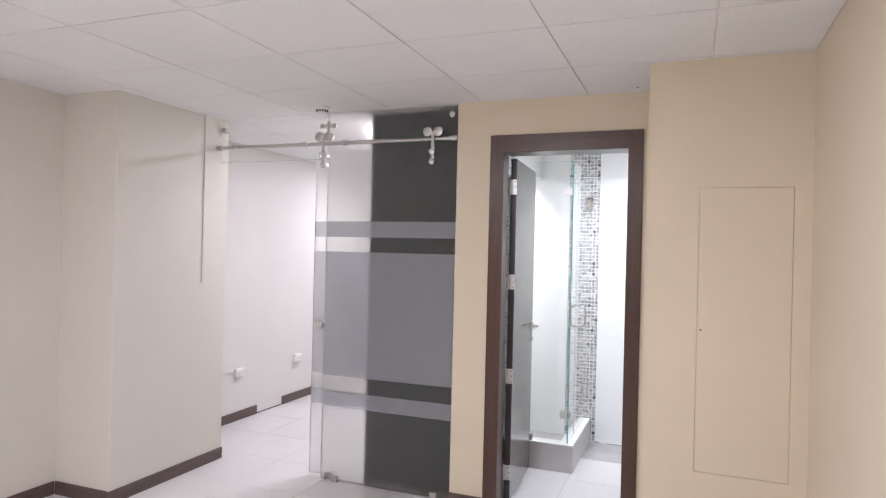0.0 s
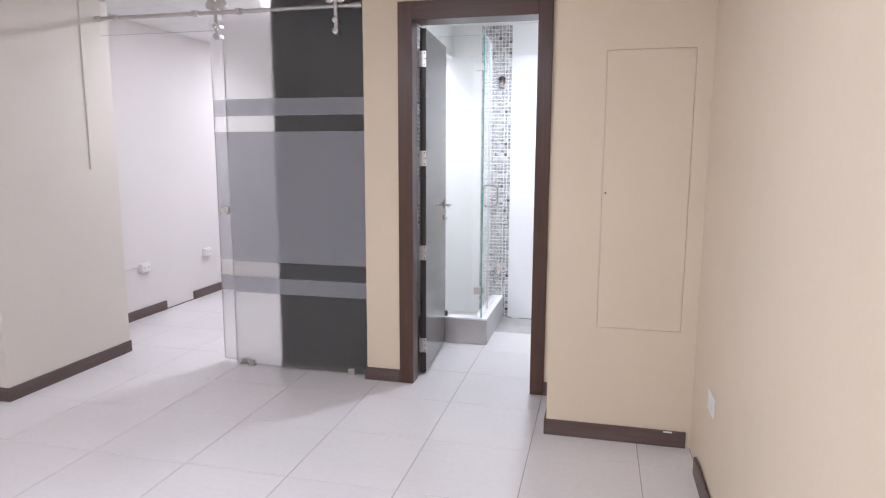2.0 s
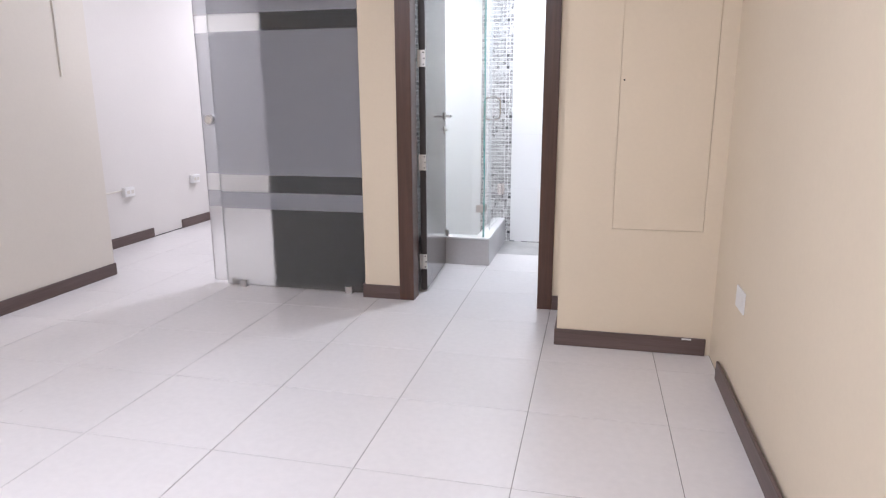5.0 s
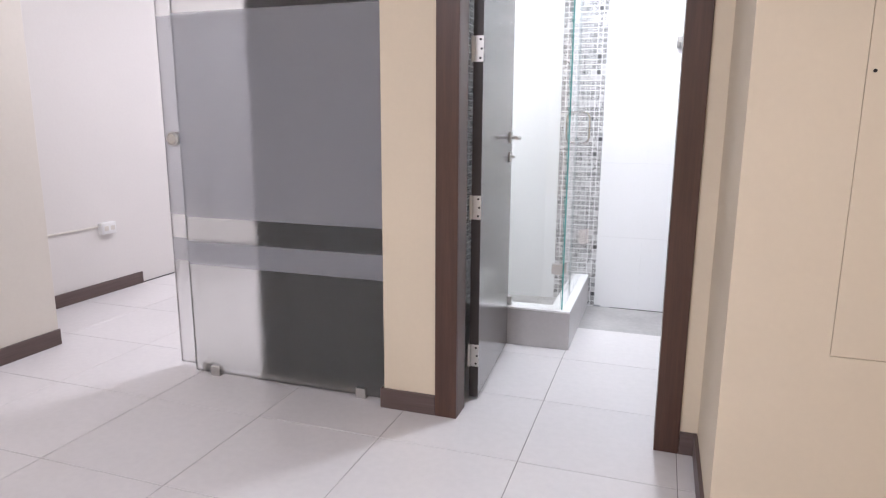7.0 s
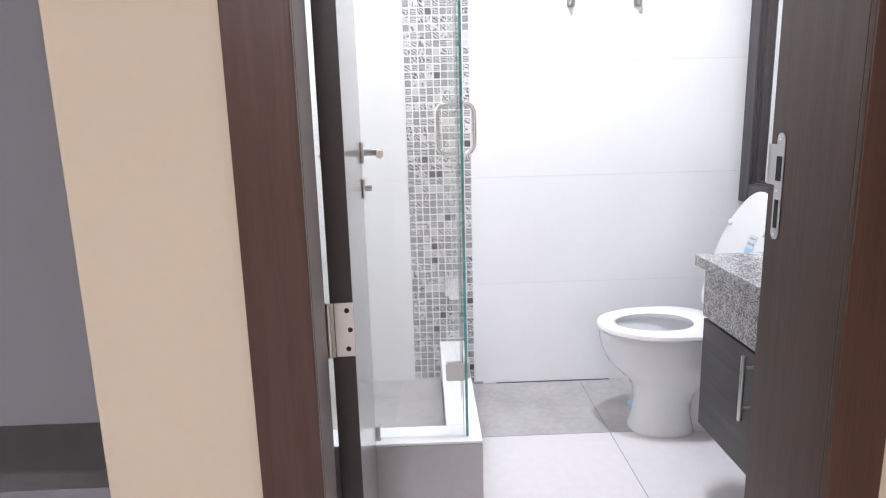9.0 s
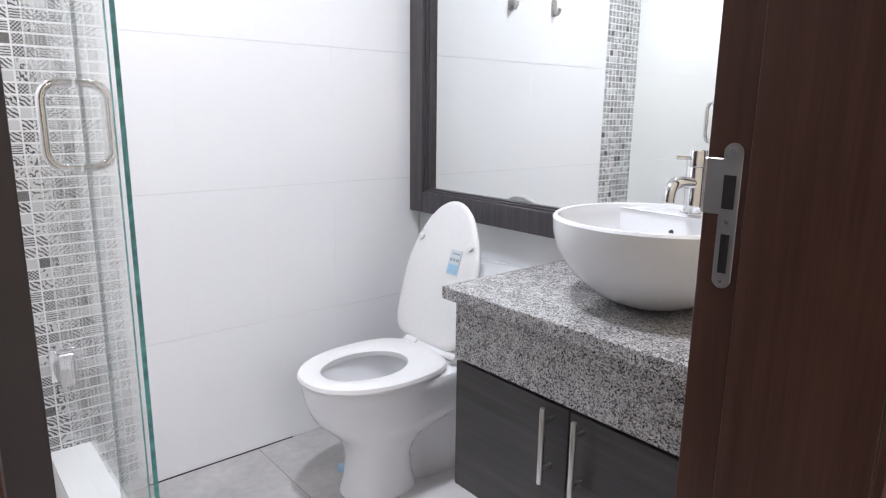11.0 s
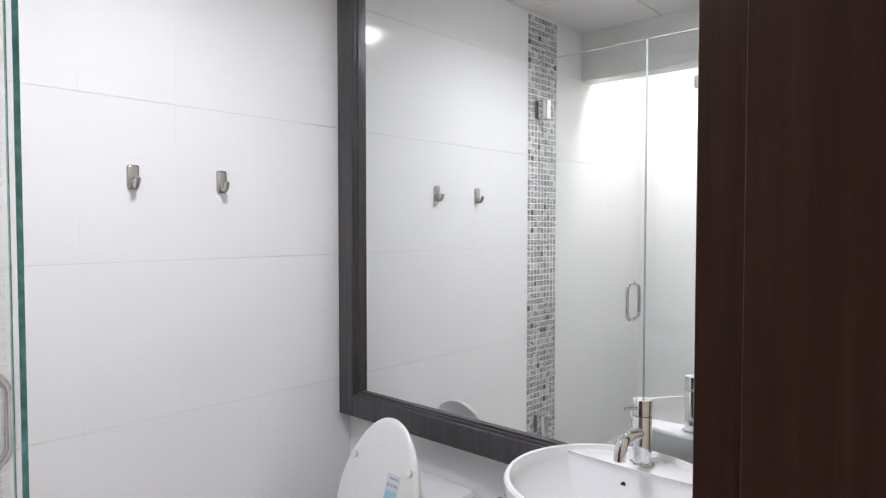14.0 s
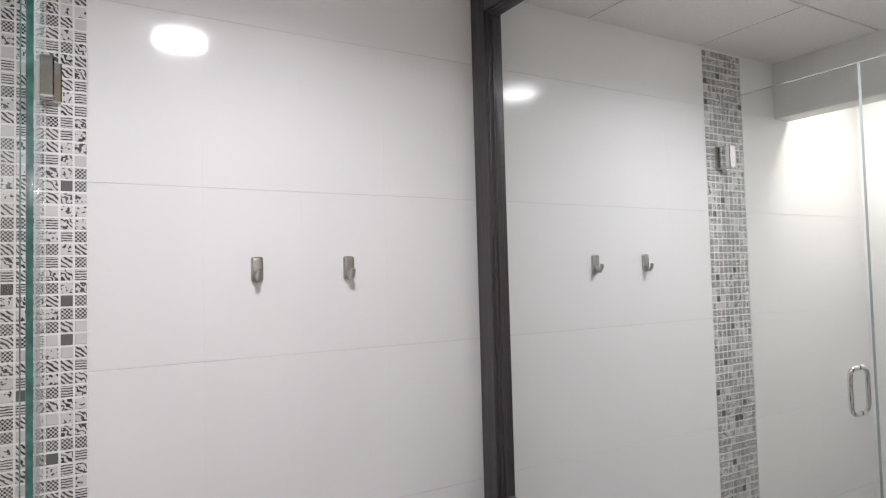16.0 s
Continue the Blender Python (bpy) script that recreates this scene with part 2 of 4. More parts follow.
M_STEEL = surface("brushed_steel", (0.60, 0.59, 0.58), 0.32, 1.0, big=0.03, bump=0.02, rough_var=0.06)
M_HINGE = surface("satin_nickel", (0.80, 0.79, 0.77), 0.38, 1.0, big=0.03, bump=0.02, rough_var=0.05)
M_DARKMETAL = surface("dark_hole", (0.015, 0.012, 0.011), 0.6)
M_PORCELAIN = surface("white_porcelain", (0.82, 0.82, 0.83), 0.06, big=0.01, fine=0.0, bump=0, rough_var=0.015)
M_PLASTIC = surface("white_plastic", (0.78, 0.77, 0.76), 0.3, big=0.01, bump=0.01)
M_CONDUIT = surface("ivory_conduit", (0.66, 0.62, 0.56), 0.4, big=0.02)
M_GRANITE = granite_material()
M_GLASS = clear_glass("clear_glass", (0.985, 0.995, 0.992), 0.9)
M_DOORGLASS = clear_glass("clear_partition_glass", (0.975, 0.985, 0.98), 0.8)
M_EDGE = surface("green_glass_edge", (0.15, 0.48, 0.45), 0.12, big=0.25, fine=0.3, big_scale=30, bump=0)
M_PALEEDGE = surface("pale_glass_edge", (0.50, 0.56, 0.56), 0.15, big=0.1, bump=0)
M_FILM = film("frosted_film", (0.64, 0.65, 0.69), 0.21)
M_FROST = frosted("etched_glass", (0.80, 0.81, 0.82), 0.028)
M_MIRROR, _n, _l, _b = material("mirror_silver", (0.93, 0.95, 0.94), 0.0, 1.0)
M_LAMP = glow("lamp_diffuser", (0.95, 0.97, 1.0), 6.0)
M_BATHLAMP = glow("cool_opal_drum", COOL, 55.0)
M_GLOBE = glow("opal_drum", (0.965, 0.945, 1.0), 80.0)
M_PAPER = surface("label_paper", (0.60, 0.65, 0.69), 0.5, bump=0)
M_BLUE = surface("blue_print", (0.34, 0.54, 0.68), 0.5, bump=0)
M_GREYPRINT = surface("grey_print", (0.35, 0.36, 0.38), 0.5, bump=0)


# ---- building helpers ----
def block(bm, x0, y0, z0, x1, y1, z1, bevel=0.0, seg=1):
    made = bmesh.ops.create_cube(bm, size=1.0)["verts"]
    m = Matrix.Translation(((x0 + x1) / 2, (y0 + y1) / 2, (z0 + z1) / 2)) @ Matrix.Diagonal((x1 - x0, y1 - y0, z1 - z0, 1))
    bmesh.ops.transform(bm, matrix=m, verts=made)
    if bevel:
        edges = list({e for v in made for e in v.link_edges})
        bmesh.ops.bevel(bm, geom=edges, offset=bevel, segments=seg, affect="EDGES", profile=0.5)
    return bm


def box(x0, y0, z0, x1, y1, z1, bevel=0.0, seg=1):
    return block(bmesh.new(), x0, y0, z0, x1, y1, z1, bevel, seg)


def rod(bm, a, b, r, n=16, r2=None, bevel=0.0):
    a, b = Vector(a), Vector(b)
    m = Matrix.Translation((a + b) / 2) @ (b - a).to_track_quat("Z", "Y").to_matrix().to_4x4()
    made = bmesh.ops.create_cone(bm, cap_ends=True, segments=n, radius1=r, radius2=r if r2 is None else r2, depth=(b - a).length, matrix=m)["verts"]
    if bevel:
        caps = [e for e in {e for v in made for e in v.link_edges} if any(len(f.verts) > 4 for f in e.link_faces)]
        bmesh.ops.bevel(bm, geom=caps, offset=bevel, segments=2, affect="EDGES", profile=0.5)
    return bm


def tube(bm, pts, r, n=12):
    """A round bar along a line of points."""
    pts = [Vector(p) for p in pts]
    rings, normal = [], None
    for i, p in enumerate(pts):
        t = (pts[min(i + 1, len(pts) - 1)] - pts[max(i - 1, 0)]).normalized()
        if normal is None:
            normal = t.orthogonal().normalized()
        normal = (normal - t * normal.dot(t)).normalized()
        side = t.cross(normal)
        rings.append([bm.verts.new(p + r * (math.cos(a) * normal + math.sin(a) * side)) for a in (2 * math.pi * k / n for k in range(n))])
    for a, b in zip(rings, rings[1:]):
        for k in range(n):
            bm.faces.new((a[k], a[(k + 1) % n], b[(k + 1) % n], b[k]))
    bm.faces.new(rings[0][::-1])
    bm.faces.new(rings[-1])
    return bm


def loft(bm, rings, close_start=True, close_end=True):
    made = [[bm.verts.new(p) for p in ring] for ring in rings]
    n = len(made[0])
    for a, b in zip(made, made[1:]):
        for k in range(n):
            bm.faces.new((a[k], a[(k + 1) % n], b[(k + 1) % n], b[k]))
    if close_start:
        bm.faces.new(made[0][::-1])
    if close_end:
        bm.faces.new(made[-1])
    return bm


def lathe(bm, cx, cy, profile, n=48):
    rings = [[(cx + r * math.cos(2 * math.pi * k / n), cy + r * math.sin(2 * math.pi * k / n), z) for k in range(n)] for r, z in profile]
    return loft(bm, rings)


def mesh_of(name, bm, mat, smooth=False):
    bmesh.ops.recalc_face_normals(bm, faces=bm.faces)
    me = bpy.data.meshes.new(name)
    bm.to_mesh(me)
    bm.free()
    me.materials.append(mat)
    if smooth:
        me.polygons.foreach_set("use_smooth", [True] * len(me.polygons))
        me.set_sharp_from_angle(angle=radians(38))
    return me


def part(name, bm, mat, parent=None, label="", smooth=False):
    ob = new(name, mesh_of(name, bm, mat, smooth))
    if parent is not None:
        ob.parent = parent
        ob.matrix_parent_inverse = Matrix.Identity(4)
    if label:
        ob["label"] = label
    return ob


def holder(name, label, category, group="", kind=""):
    return tagged(new(name), label, category, group, kind)


def setting(name, bm, mat, label, category, smooth=False):
    return tagged(part(name, bm, mat, smooth=smooth), label, category, kind="structure")


# ---- the setting ----
WALL_Y = 3.565            # room face of the wall with the doors
BACK_Y = 5.25             # tiled face of the bathroom's far wall
RIGHT_X, BATH_X = 0.628, 0.565
PIL_X, PIL_Y = -0.042, 3.052
COL_X, COL_Y0, COL_Y1 = -2.955, 2.74, 3.69
LEFT_X, FAR_X = -3.39, -3.50
REAR_Y, END_Y = -2.25, 7.45
DARK_X0, DARK_Y = -1.825, 3.735
DOOR_L, DOOR_R, DOOR_T = -0.872, -0.176, 2.095
CAS_L, CAS_R, CAS_T = -0.955, -0.098, 2.195
WALL_B = 3.757            # bathroom face of that wall

setting("wall_right", box(RIGHT_X, REAR_Y, 0, RIGHT_X + 0.15, WALL_B, CEIL + 0.1), M_WALL, "cream painted plaster wall with a loose skirting board", "wall")
setting("wall_rear", box(FAR_X - 0.15, REAR_Y - 0.15, 0, RIGHT_X + 0.15, REAR_Y, CEIL + 0.1), M_WALL, "plain cream painted wall closing the room", "wall")
setting("wall_left", box(FAR_X - 0.15, REAR_Y, 0, LEFT_X, COL_Y0, CEIL + 0.1), M_COLUMN, "cream painted wall beside the boxed column, paler light in its colour", "wall")
setting("column_wall", box(FAR_X - 0.15, COL_Y0, 0, COL_X, COL_Y1, CEIL + 0.1, 0.004), M_COLUMN, "cream painted boxed column beside the glass opening, paler light in its colour", "column")
setting("wall_next_room_left", box(FAR_X - 0.15, COL_Y1, 0, FAR_X, END_Y, CEIL + 0.1), M_PALE, "pale painted wall of the next room with sockets", "wall")
setting("wall_next_room_end", box(FAR_X - 0.15, END_Y, 0, DARK_X0 + 0.085, END_Y + 0.15, CEIL + 0.1), M_PALE, "plain pale end wall of the next room", "wall")
setting("wall_door_left", box(-1.165, WALL_Y, 0, CAS_L + 0.04, WALL_B - 0.03, CEIL + 0.1, 0.002), M_WALL, "narrow cream wall between glass partition and door", "wall")
setting("wall_door_right", box(CAS_R - 0.03, WALL_Y, 0, RIGHT_X, WALL_B, CEIL + 0.1), M_WALL, "cream wall return beside the bathroom door", "wall")
setting("wall_over_door", box(CAS_L + 0.03, WALL_Y, CAS_T - 0.03, CAS_R - 0.03, WALL_B, CEIL + 0.1), M_WALL, "cream painted wall above the bathroom door", "wall")
setting("wall_behind_glass", box(DARK_X0, DARK_Y, 0, -1.165, DARK_Y + 0.065, CEIL + 0.1), M_GREYWALL, "wall close behind the glass partition, gap shade in its dark grey", "wall")
setting("wall_bath_side", box(DARK_X0, DARK_Y + 0.065, 0, DARK_X0 + 0.085, END_Y, CEIL + 0.1), M_PALE, "pale painted outer wall of the bathroom", "wall")

# boxed pillar with a flush service hatch
HX0, HX1, HZ0, HZ1 = 0.182, 0.556, 0.558, 1.823
bm = bmesh.new()
block(bm, PIL_X, PIL_Y + 0.007, 0, RIGHT_X, WALL_Y, CEIL + 0.1)
for x0, z0, x1, z1 in ((PIL_X, 0, HX0 - 0.0015, CEIL + 0.1), (HX1 + 0.0015, 0, RIGHT_X, CEIL + 0.1),
                       (HX0 - 0.0015, 0, HX1 + 0.0015, HZ0 - 0.0015), (HX0 - 0.0015, HZ1 + 0.0015, HX1 + 0.0015, CEIL + 0.1)):
    block(bm, x0, PIL_Y, z0, x1, PIL_Y + 0.007, z1)
setting("pillar_wall", bm, M_WALL, "cream painted boxed pillar with a service hatch", "pillar")
hatch = holder("service_hatch", "flush cream painted service hatch in the pillar", "hatch")
part("hatch_panel", box(HX0, PIL_Y + 0.001, HZ0, HX1, PIL_Y + 0.0068, HZ1, 0.0006), M_WALL, hatch)
part("latch_hole", rod(bmesh.new(), (0.197, PIL_Y + 0.0012, 1.19), (0.197, PIL_Y - 0.0008, 1.19), 0.004, 10), M_DARKMETAL, hatch, "small dark latch hole")

# ceilings
def grid_ceiling(name, x0, y0, x1, y1, z, gx, gy, px, py, label):
    bm = bmesh.new()
    xs = sorted({x0, x1} | {gx + k * px for k in range(-12, 13) if x0 < gx + k * px < x1})
    ys = sorted({y0, y1} | {gy + k * py for k in range(-18, 19) if y0 < gy + k * py < y1})
    for a, b in zip(xs, xs[1:]):
        for c, d in zip(ys, ys[1:]):
            block(bm, a + 0.0035, c + 0.0035, z + random.uniform(-0.0004, 0.0008), b - 0.0035, d - 0.0035, z + 0.02)
    block(bm, x0, y0, z + 0.006, x1, y1, z + 0.05)
    return setting(name, bm, M_CEIL, label, "ceiling")


grid_ceiling("ceiling_room", FAR_X, REAR_Y, RIGHT_X, WALL_B, CEIL, -0.396, 2.438, 0.617, 0.580, "white suspended ceiling of square mineral panels")
grid_ceiling("ceiling_next_room", FAR_X, WALL_B, DARK_X0, END_Y, CEIL, -0.396, 2.438, 0.617, 0.580, "white suspended panel ceiling of the next room")
grid_ceiling("ceiling_bath", DARK_X0 + 0.085, WALL_B, BATH_X + 0.05, BACK_Y + 0.05, BATH_CEIL, -0.52, 4.815, 0.60, 0.60, "white suspended panel ceiling of the bathroom")
setting("ceiling_beam", box(-1.13, 4.426, 2.130, -1.02, BACK_Y + 0.002, BATH_CEIL + 0.004, 0.003), M_WHITEPAINT, "white painted beam dropping below the shower ceiling", "beam")

# floor slab
floor = setting("floor", box(FAR_X, REAR_Y, -0.1, RIGHT_X, END_Y, -0.0018), M_GROUT, "pale square porcelain floor tiles with grey joints", "floor")

# bathroom walls behind the tiles
setting("wall_bath_far", box(DARK_X0 + 0.085, BACK_Y + 0.0016, 0, BATH_X + 0.15, BACK_Y + 0.12, CEIL + 0.1), M_WGROUT, "white glazed tile wall with a mosaic strip", "wall")
setting("wall_bath_right", box(BATH_X + 0.0016, WALL_B, 0, BATH_X + 0.15, BACK_Y + 0.0014, CEIL + 0.1), M_WGROUT, "white glazed tile wall behind the mirror", "wall")
wall_bath_far = bpy.data.objects["wall_bath_far"]
wall_bath_right = bpy.data.objects["wall_bath_right"]
wall_shower = setting("wall_shower_left", box(DARK_X0 + 0.085, DARK_Y + 0.066, 0, DARK_X0 + 0.1069, BACK_Y + 0.001, CEIL + 0.1), M_WGROUT, "white tiled shower wall", "wall")
wall_entry = setting("wall_entry", box(-1.14, WALL_B + 0.001, 0, -1.0221, 4.4245, BATH_CEIL + 0.02), M_WGROUT, "white tiled wall behind the open door with a mosaic strip", "wall")
wall_bath_door = setting("wall_bath_door_left", box(DARK_X0 + 0.10, DARK_Y + 0.0652, 0, -1.166, DARK_Y + 0.075, CEIL + 0.1), M_WHITEPAINT, "white wall inside the shower", "wall")


setting("joint_far_wall", box(-0.45, BACK_Y - 0.0022, 0.0002, 0.02, BACK_Y - 0.0001, 0.0034), M_DARKMETAL, "dark worn joint between wall tiles and floor", "joint")
setting("joint_patch", box(-0.545, BACK_Y - 0.0035, 0.0002, -0.505, BACK_Y - 0.0001, 0.011, 0.001), M_GREYPRINT, "grey mortar smear at the foot of the mosaic", "joint")
setting("ceiling_hole", rod(bmesh.new(), (-0.13, 3.47, CEIL - 0.0012), (-0.13, 3.47, CEIL + 0.003), 0.006, 12), M_DARKMETAL, "small dark drill hole in the ceiling", "hole")

# skirting boards
def skirting(name, x0, y0, x1, y1, mat, label="brown laminate skirting board along the wall"):
    return setting(name, box(x0, y0, 0, x1, y1, 0.078, 0.0015), mat, label, "skirting board")


skirting("baseboard_pillar_front", PIL_X - 0.011, PIL_Y - 0.011, RIGHT_X - 0.022, PIL_Y, M_BASEX, "brown skirting board with a chipped upper edge")
skirting("baseboard_pillar_side", PIL_X - 0.011, PIL_Y + 0.001, PIL_X, WALL_Y - 0.014, M_BASEY)
skirting("baseboard_return", CAS_R + 0.001, WALL_Y - 0.012, PIL_X - 0.001, WALL_Y, M_BASEX)
skirting("baseboard_door_left", -1.177, WALL_Y - 0.012, CAS_L - 0.001, WALL_Y, M_BASEX)
skirting("baseboard_wall_end", -1.177, WALL_Y + 0.001, -1.166, WALL_Y + 0.03, M_BASEY)
skirting("baseboard_column", COL_X, COL_Y0 - 0.011, COL_X + 0.011, COL_Y1, M_BASEY)
skirting("baseboard_column_front", LEFT_X + 0.012, COL_Y0 - 0.011, COL_X - 0.001, COL_Y0, M_BASEX)
skirting("baseboard_left", LEFT_X, REAR_Y, LEFT_X + 0.011, COL_Y0 - 0.012, M_BASEY)
skirting("baseboard_next_room_near", FAR_X, COL_Y1 + 0.3, FAR_X + 0.012, 4.80, M_BASEY, "brown skirting board ending at a gap")
skirting("baseboard_next_room_far", FAR_X, 5.19, FAR_X + 0.012, END_Y, M_BASEY, "brown skirting board starting after a gap")
loose = skirting("baseboard_right_loose", RIGHT_X - 0.02, REAR_Y, RIGHT_X - 0.008, 2.80, M_BASEY, "loose brown skirting board standing off the wall")
chip = setting("skirting_chip", box(0.505, PIL_Y - 0.0125, 0.070, 0.545, PIL_Y - 0.0115, 0.0775, 0.0004), M_WHITEPAINT, "white chipped spot on the skirting board", "skirting board")

setting("floor_gap", box(FAR_X + 0.0005, 4.80, 0, FAR_X + 0.006, 5.19, 0.006, 0.001), M_DARKMETAL, "dark open joint where the skirting board is missing", "skirting board")

# ---- bathroom door ----
door = holder("door_frame", "brown wood-grain door frame of the bathroom", "door frame", kind="structure")
FY = 3.553
part("casing_post", box(CAS_L, FY, 0, DOOR_L, WALL_Y + 0.0, CAS_T, 0.002, 2), M_BROWN, door)
part("casing_post", box(DOOR_R, FY, 0, CAS_R, WALL_Y + 0.0, CAS_T, 0.002, 2), M_BROWN, door)
part("casing_head", box(DOOR_L, FY, DOOR_T, DOOR_R, WALL_Y + 0.0, CAS_T, 0.002, 2), M_BROWNX, door)
bm = box(DOOR_L - 0.04, WALL_Y, 0, DOOR_L, 3.660, DOOR_T + 0.02, 0.001)
block(bm, DOOR_L - 0.04, 3.660, 0, DOOR_L - 0.025, 3.735, DOOR_T + 0.02, 0.001)
part("jamb", bm, M_BROWN, door)
bm = box(DOOR_R, WALL_Y, 0, DOOR_R + 0.03, 3.722, DOOR_T + 0.02, 0.001)
block(bm, DOOR_R + 0.004, 3.722, 0, DOOR_R + 0.03, 3.772, DOOR_T + 0.02, 0.001)
strike_jamb = part("jamb", bm, M_BROWN, door)
part("jamb_head", box(DOOR_L, WALL_Y, DOOR_T, DOOR_R, 3.722, DOOR_T + 0.02, 0.001), M_BROWNX, door)
bm = box(DOOR_L - 0.0245, 3.6602, 0, DOOR_L - 0.014, 3.668, DOOR_T, 0.001)
part("seal", bm, M_DARKMETAL, door, "dark rubber door seal")

# strike plate on the right jamb
SX, PY = DOOR_R + 0.0038, 3.7415
strike = part("strike_plate", box(SX - 0.0015, PY - 0.011, 0.903, SX, PY + 0.011, 1.047, 0.0003), M_STEEL, door, "brushed steel strike plate")
bm = bmesh.new()
rod(bm, (SX - 0.0016, PY, 1.047), (SX, PY, 1.047), 0.011, 20)
rod(bm, (SX - 0.0016, PY, 0.903), (SX, PY, 0.903), 0.011, 20)
block(bm, SX - 0.0016, PY + 0.008, 0.977, SX, 3.7725, 1.040, 0.0003)
block(bm, SX - 0.003, 3.7715, 0.977, SX + 0.004, 3.7735, 1.040, 0.0003)
part("plate_end", bm, M_STEEL, strike)
part("latch_slot", box(SX - 0.0022, PY - 0.006, 0.984, SX - 0.0012, PY + 0.008, 1.022), M_DARKMETAL, strike, "dark latch slot")
part("bolt_slot", box(SX - 0.0022, PY - 0.005, 0.910, SX - 0.0012, PY + 0.005, 0.955), M_DARKMETAL, strike, "dark bolt slot")
for z in (0.900, 0.969, 1.049):
    part("screw", rod(bmesh.new(), (SX - 0.0028, PY, z), (SX - 0.001, PY, z), 0.0028, 10), M_CHROME, strike)

# the leaf stands open into the bathroom
leaf = tagged(new("door"), "dark wood-grain bathroom door standing open with steel hinges", "door")
leaf.matrix_world = pose(-0.8600, 3.7445, 0, 0, 0, 3.2)
LW, LT, LZ0, LZ1 = 0.672, 0.036, 0.010, 2.085
part("leaf_panel", box(-LT / 2 + 0.0006, 0.0, LZ0, LT / 2 - 0.0006, LW, LZ1, 0.0015), M_LEAF, leaf)
part("leaf_edge", box(-LT / 2, -0.0008, LZ0, LT / 2, 0.0008, LZ1, 0.0003), M_LEAFEDGE, leaf, "dark edge band")
for z in (0.183, 0.766, 1.337, 1.913):
    hinge = part("hinge", box(-0.012, -0.0030, z - 0.045, 0.0185, -0.0009, z + 0.045, 0.0006), M_HINGE, leaf, "steel hinge with three screws")
    part("hinge_leaf", box(-0.0215, -0.0045, z - 0.045, -0.0125, -0.0025, z + 0.045, 0.0006), M_HINGE, hinge)
    part("knuckle", rod(bmesh.new(), (-0.0215, -0.004, z - 0.046), (-0.0215, -0.004, z + 0.046), 0.0045, 14, bevel=0.001), M_HINGE, hinge)
    for k, dx in ((-0.032, 0.008), (0.0, 0.012), (0.032, 0.008)):
        part("screw", rod(bmesh.new(), (dx, -0.0036, z + k), (dx, -0.0025, z + k), 0.0042, 12), M_DARKMETAL, hinge, "dark countersunk screw")
HZ = 1.012
for side in (1, -1):
    x = side * LT / 2
    rose = part("handle_rose", box(min(x, x + side * 0.007), 0.588, HZ - 0.026, max(x, x + side * 0.007), 0.640, HZ + 0.026, 0.002, 2), M_STEEL, leaf, "square steel rose")
    lever = bmesh.new()
    tube(lever, [(x, 0.614, HZ), (x + side * 0.038, 0.614, HZ), (x + side * 0.045, 0.610, HZ), (x + side * 0.047, 0.602, HZ), (x + side * 0.047, 0.497, HZ)], 0.0085, 14)
    part("lever_handle", lever, M_STEEL, leaf, "straight steel lever", smooth=True)
    part("key_rose", box(min(x, x + side * 0.006), 0.590, HZ - 0.112, max(x, x + side * 0.006), 0.638, HZ - 0.064, 0.002, 2), M_STEEL, leaf)
    part("thumb_turn", rod(bmesh.new(), (x, 0.614, HZ - 0.088), (x + side * 0.024, 0.614, HZ - 0.088), 0.007, 14, bevel=0.001), M_STEEL, leaf)
part("latch", box(-0.011, LW - 0.0005, HZ - 0.11, 0.011, LW + 0.0012, HZ + 0.08, 0.0004), M_STEEL, leaf, "steel latch plate")

# ---- glass partition with a sliding door ----
GY, SY = 3.612, 3.662
FX0, FX1 = -2.08, -1.166
SX0, SX1 = -2.20, -1.20
BANDS = ((0.486, 0.585), (0.687, 1.494), (1.590, 1.691))
glass_part = holder("glass_partition", "fixed frosted-stripe glass partition beside the sliding door", "glass partition", kind="structure")
pane = part("pane", box(FX0, GY, 0.012, FX1, GY + 0.010, CEIL - 0.001), M_FROST, glass_part)
part("pane_edge", box(FX0 - 0.0015, GY + 0.0005, 0.012, FX0 - 0.0002, GY + 0.0095, CEIL - 0.001), M_PALEEDGE, glass_part, "pale polished glass edge")
transom = part("transom_pane", box(COL_X + 0.002, GY, 2.100, FX0 - 0.004, GY + 0.010, CEIL - 0.001), M_DOORGLASS, glass_part)
part("transom_edge", box(COL_X + 0.002, GY + 0.0005, 2.0985, FX0 - 0.004, GY + 0.0095, 2.0998), M_PALEEDGE, glass_part, "pale polished glass edge")
for a, b in BANDS:
    part("film_stripe", box(FX0 + 0.001, GY - 0.0016, a, FX1 - 0.001, GY - 0.0006, b), M_FILM, glass_part, "grey frosted film stripe")
for x in (-1.975, -1.285):
    part("floor_clip", box(x - 0.022, GY - 0.012, 0, x + 0.022, GY + 0.022, 0.042, 0.002), M_STEEL, glass_part, "small steel floor clip")
con = bmesh.new()
for dx in (-0.045, 0.045):
    rod(con, (-2.08 + dx, GY - 0.014, 2.315), (-2.08 + dx, GY + 0.024, 2.315), 0.017, 18, bevel=0.002)
block(con, -2.14, GY - 0.009, 2.305, -2.02, GY - 0.001, 2.325, 0.003)
block(con, -2.091, GY - 0.012, 2.225, -2.069, GY - 0.002, 2.345, 0.003)
part("pane_connector", con, M_STEEL, glass_part, "steel glass connector")
for x, z in ((-1.215, 2.345), (-2.925, 2.325)):
    part("pane_bolt", rod(bmesh.new(), (x, GY - 0.016, z), (x, GY + 0.024, z), 0.019, 18, bevel=0.003), M_STEEL, glass_part, "round steel glass bolt")
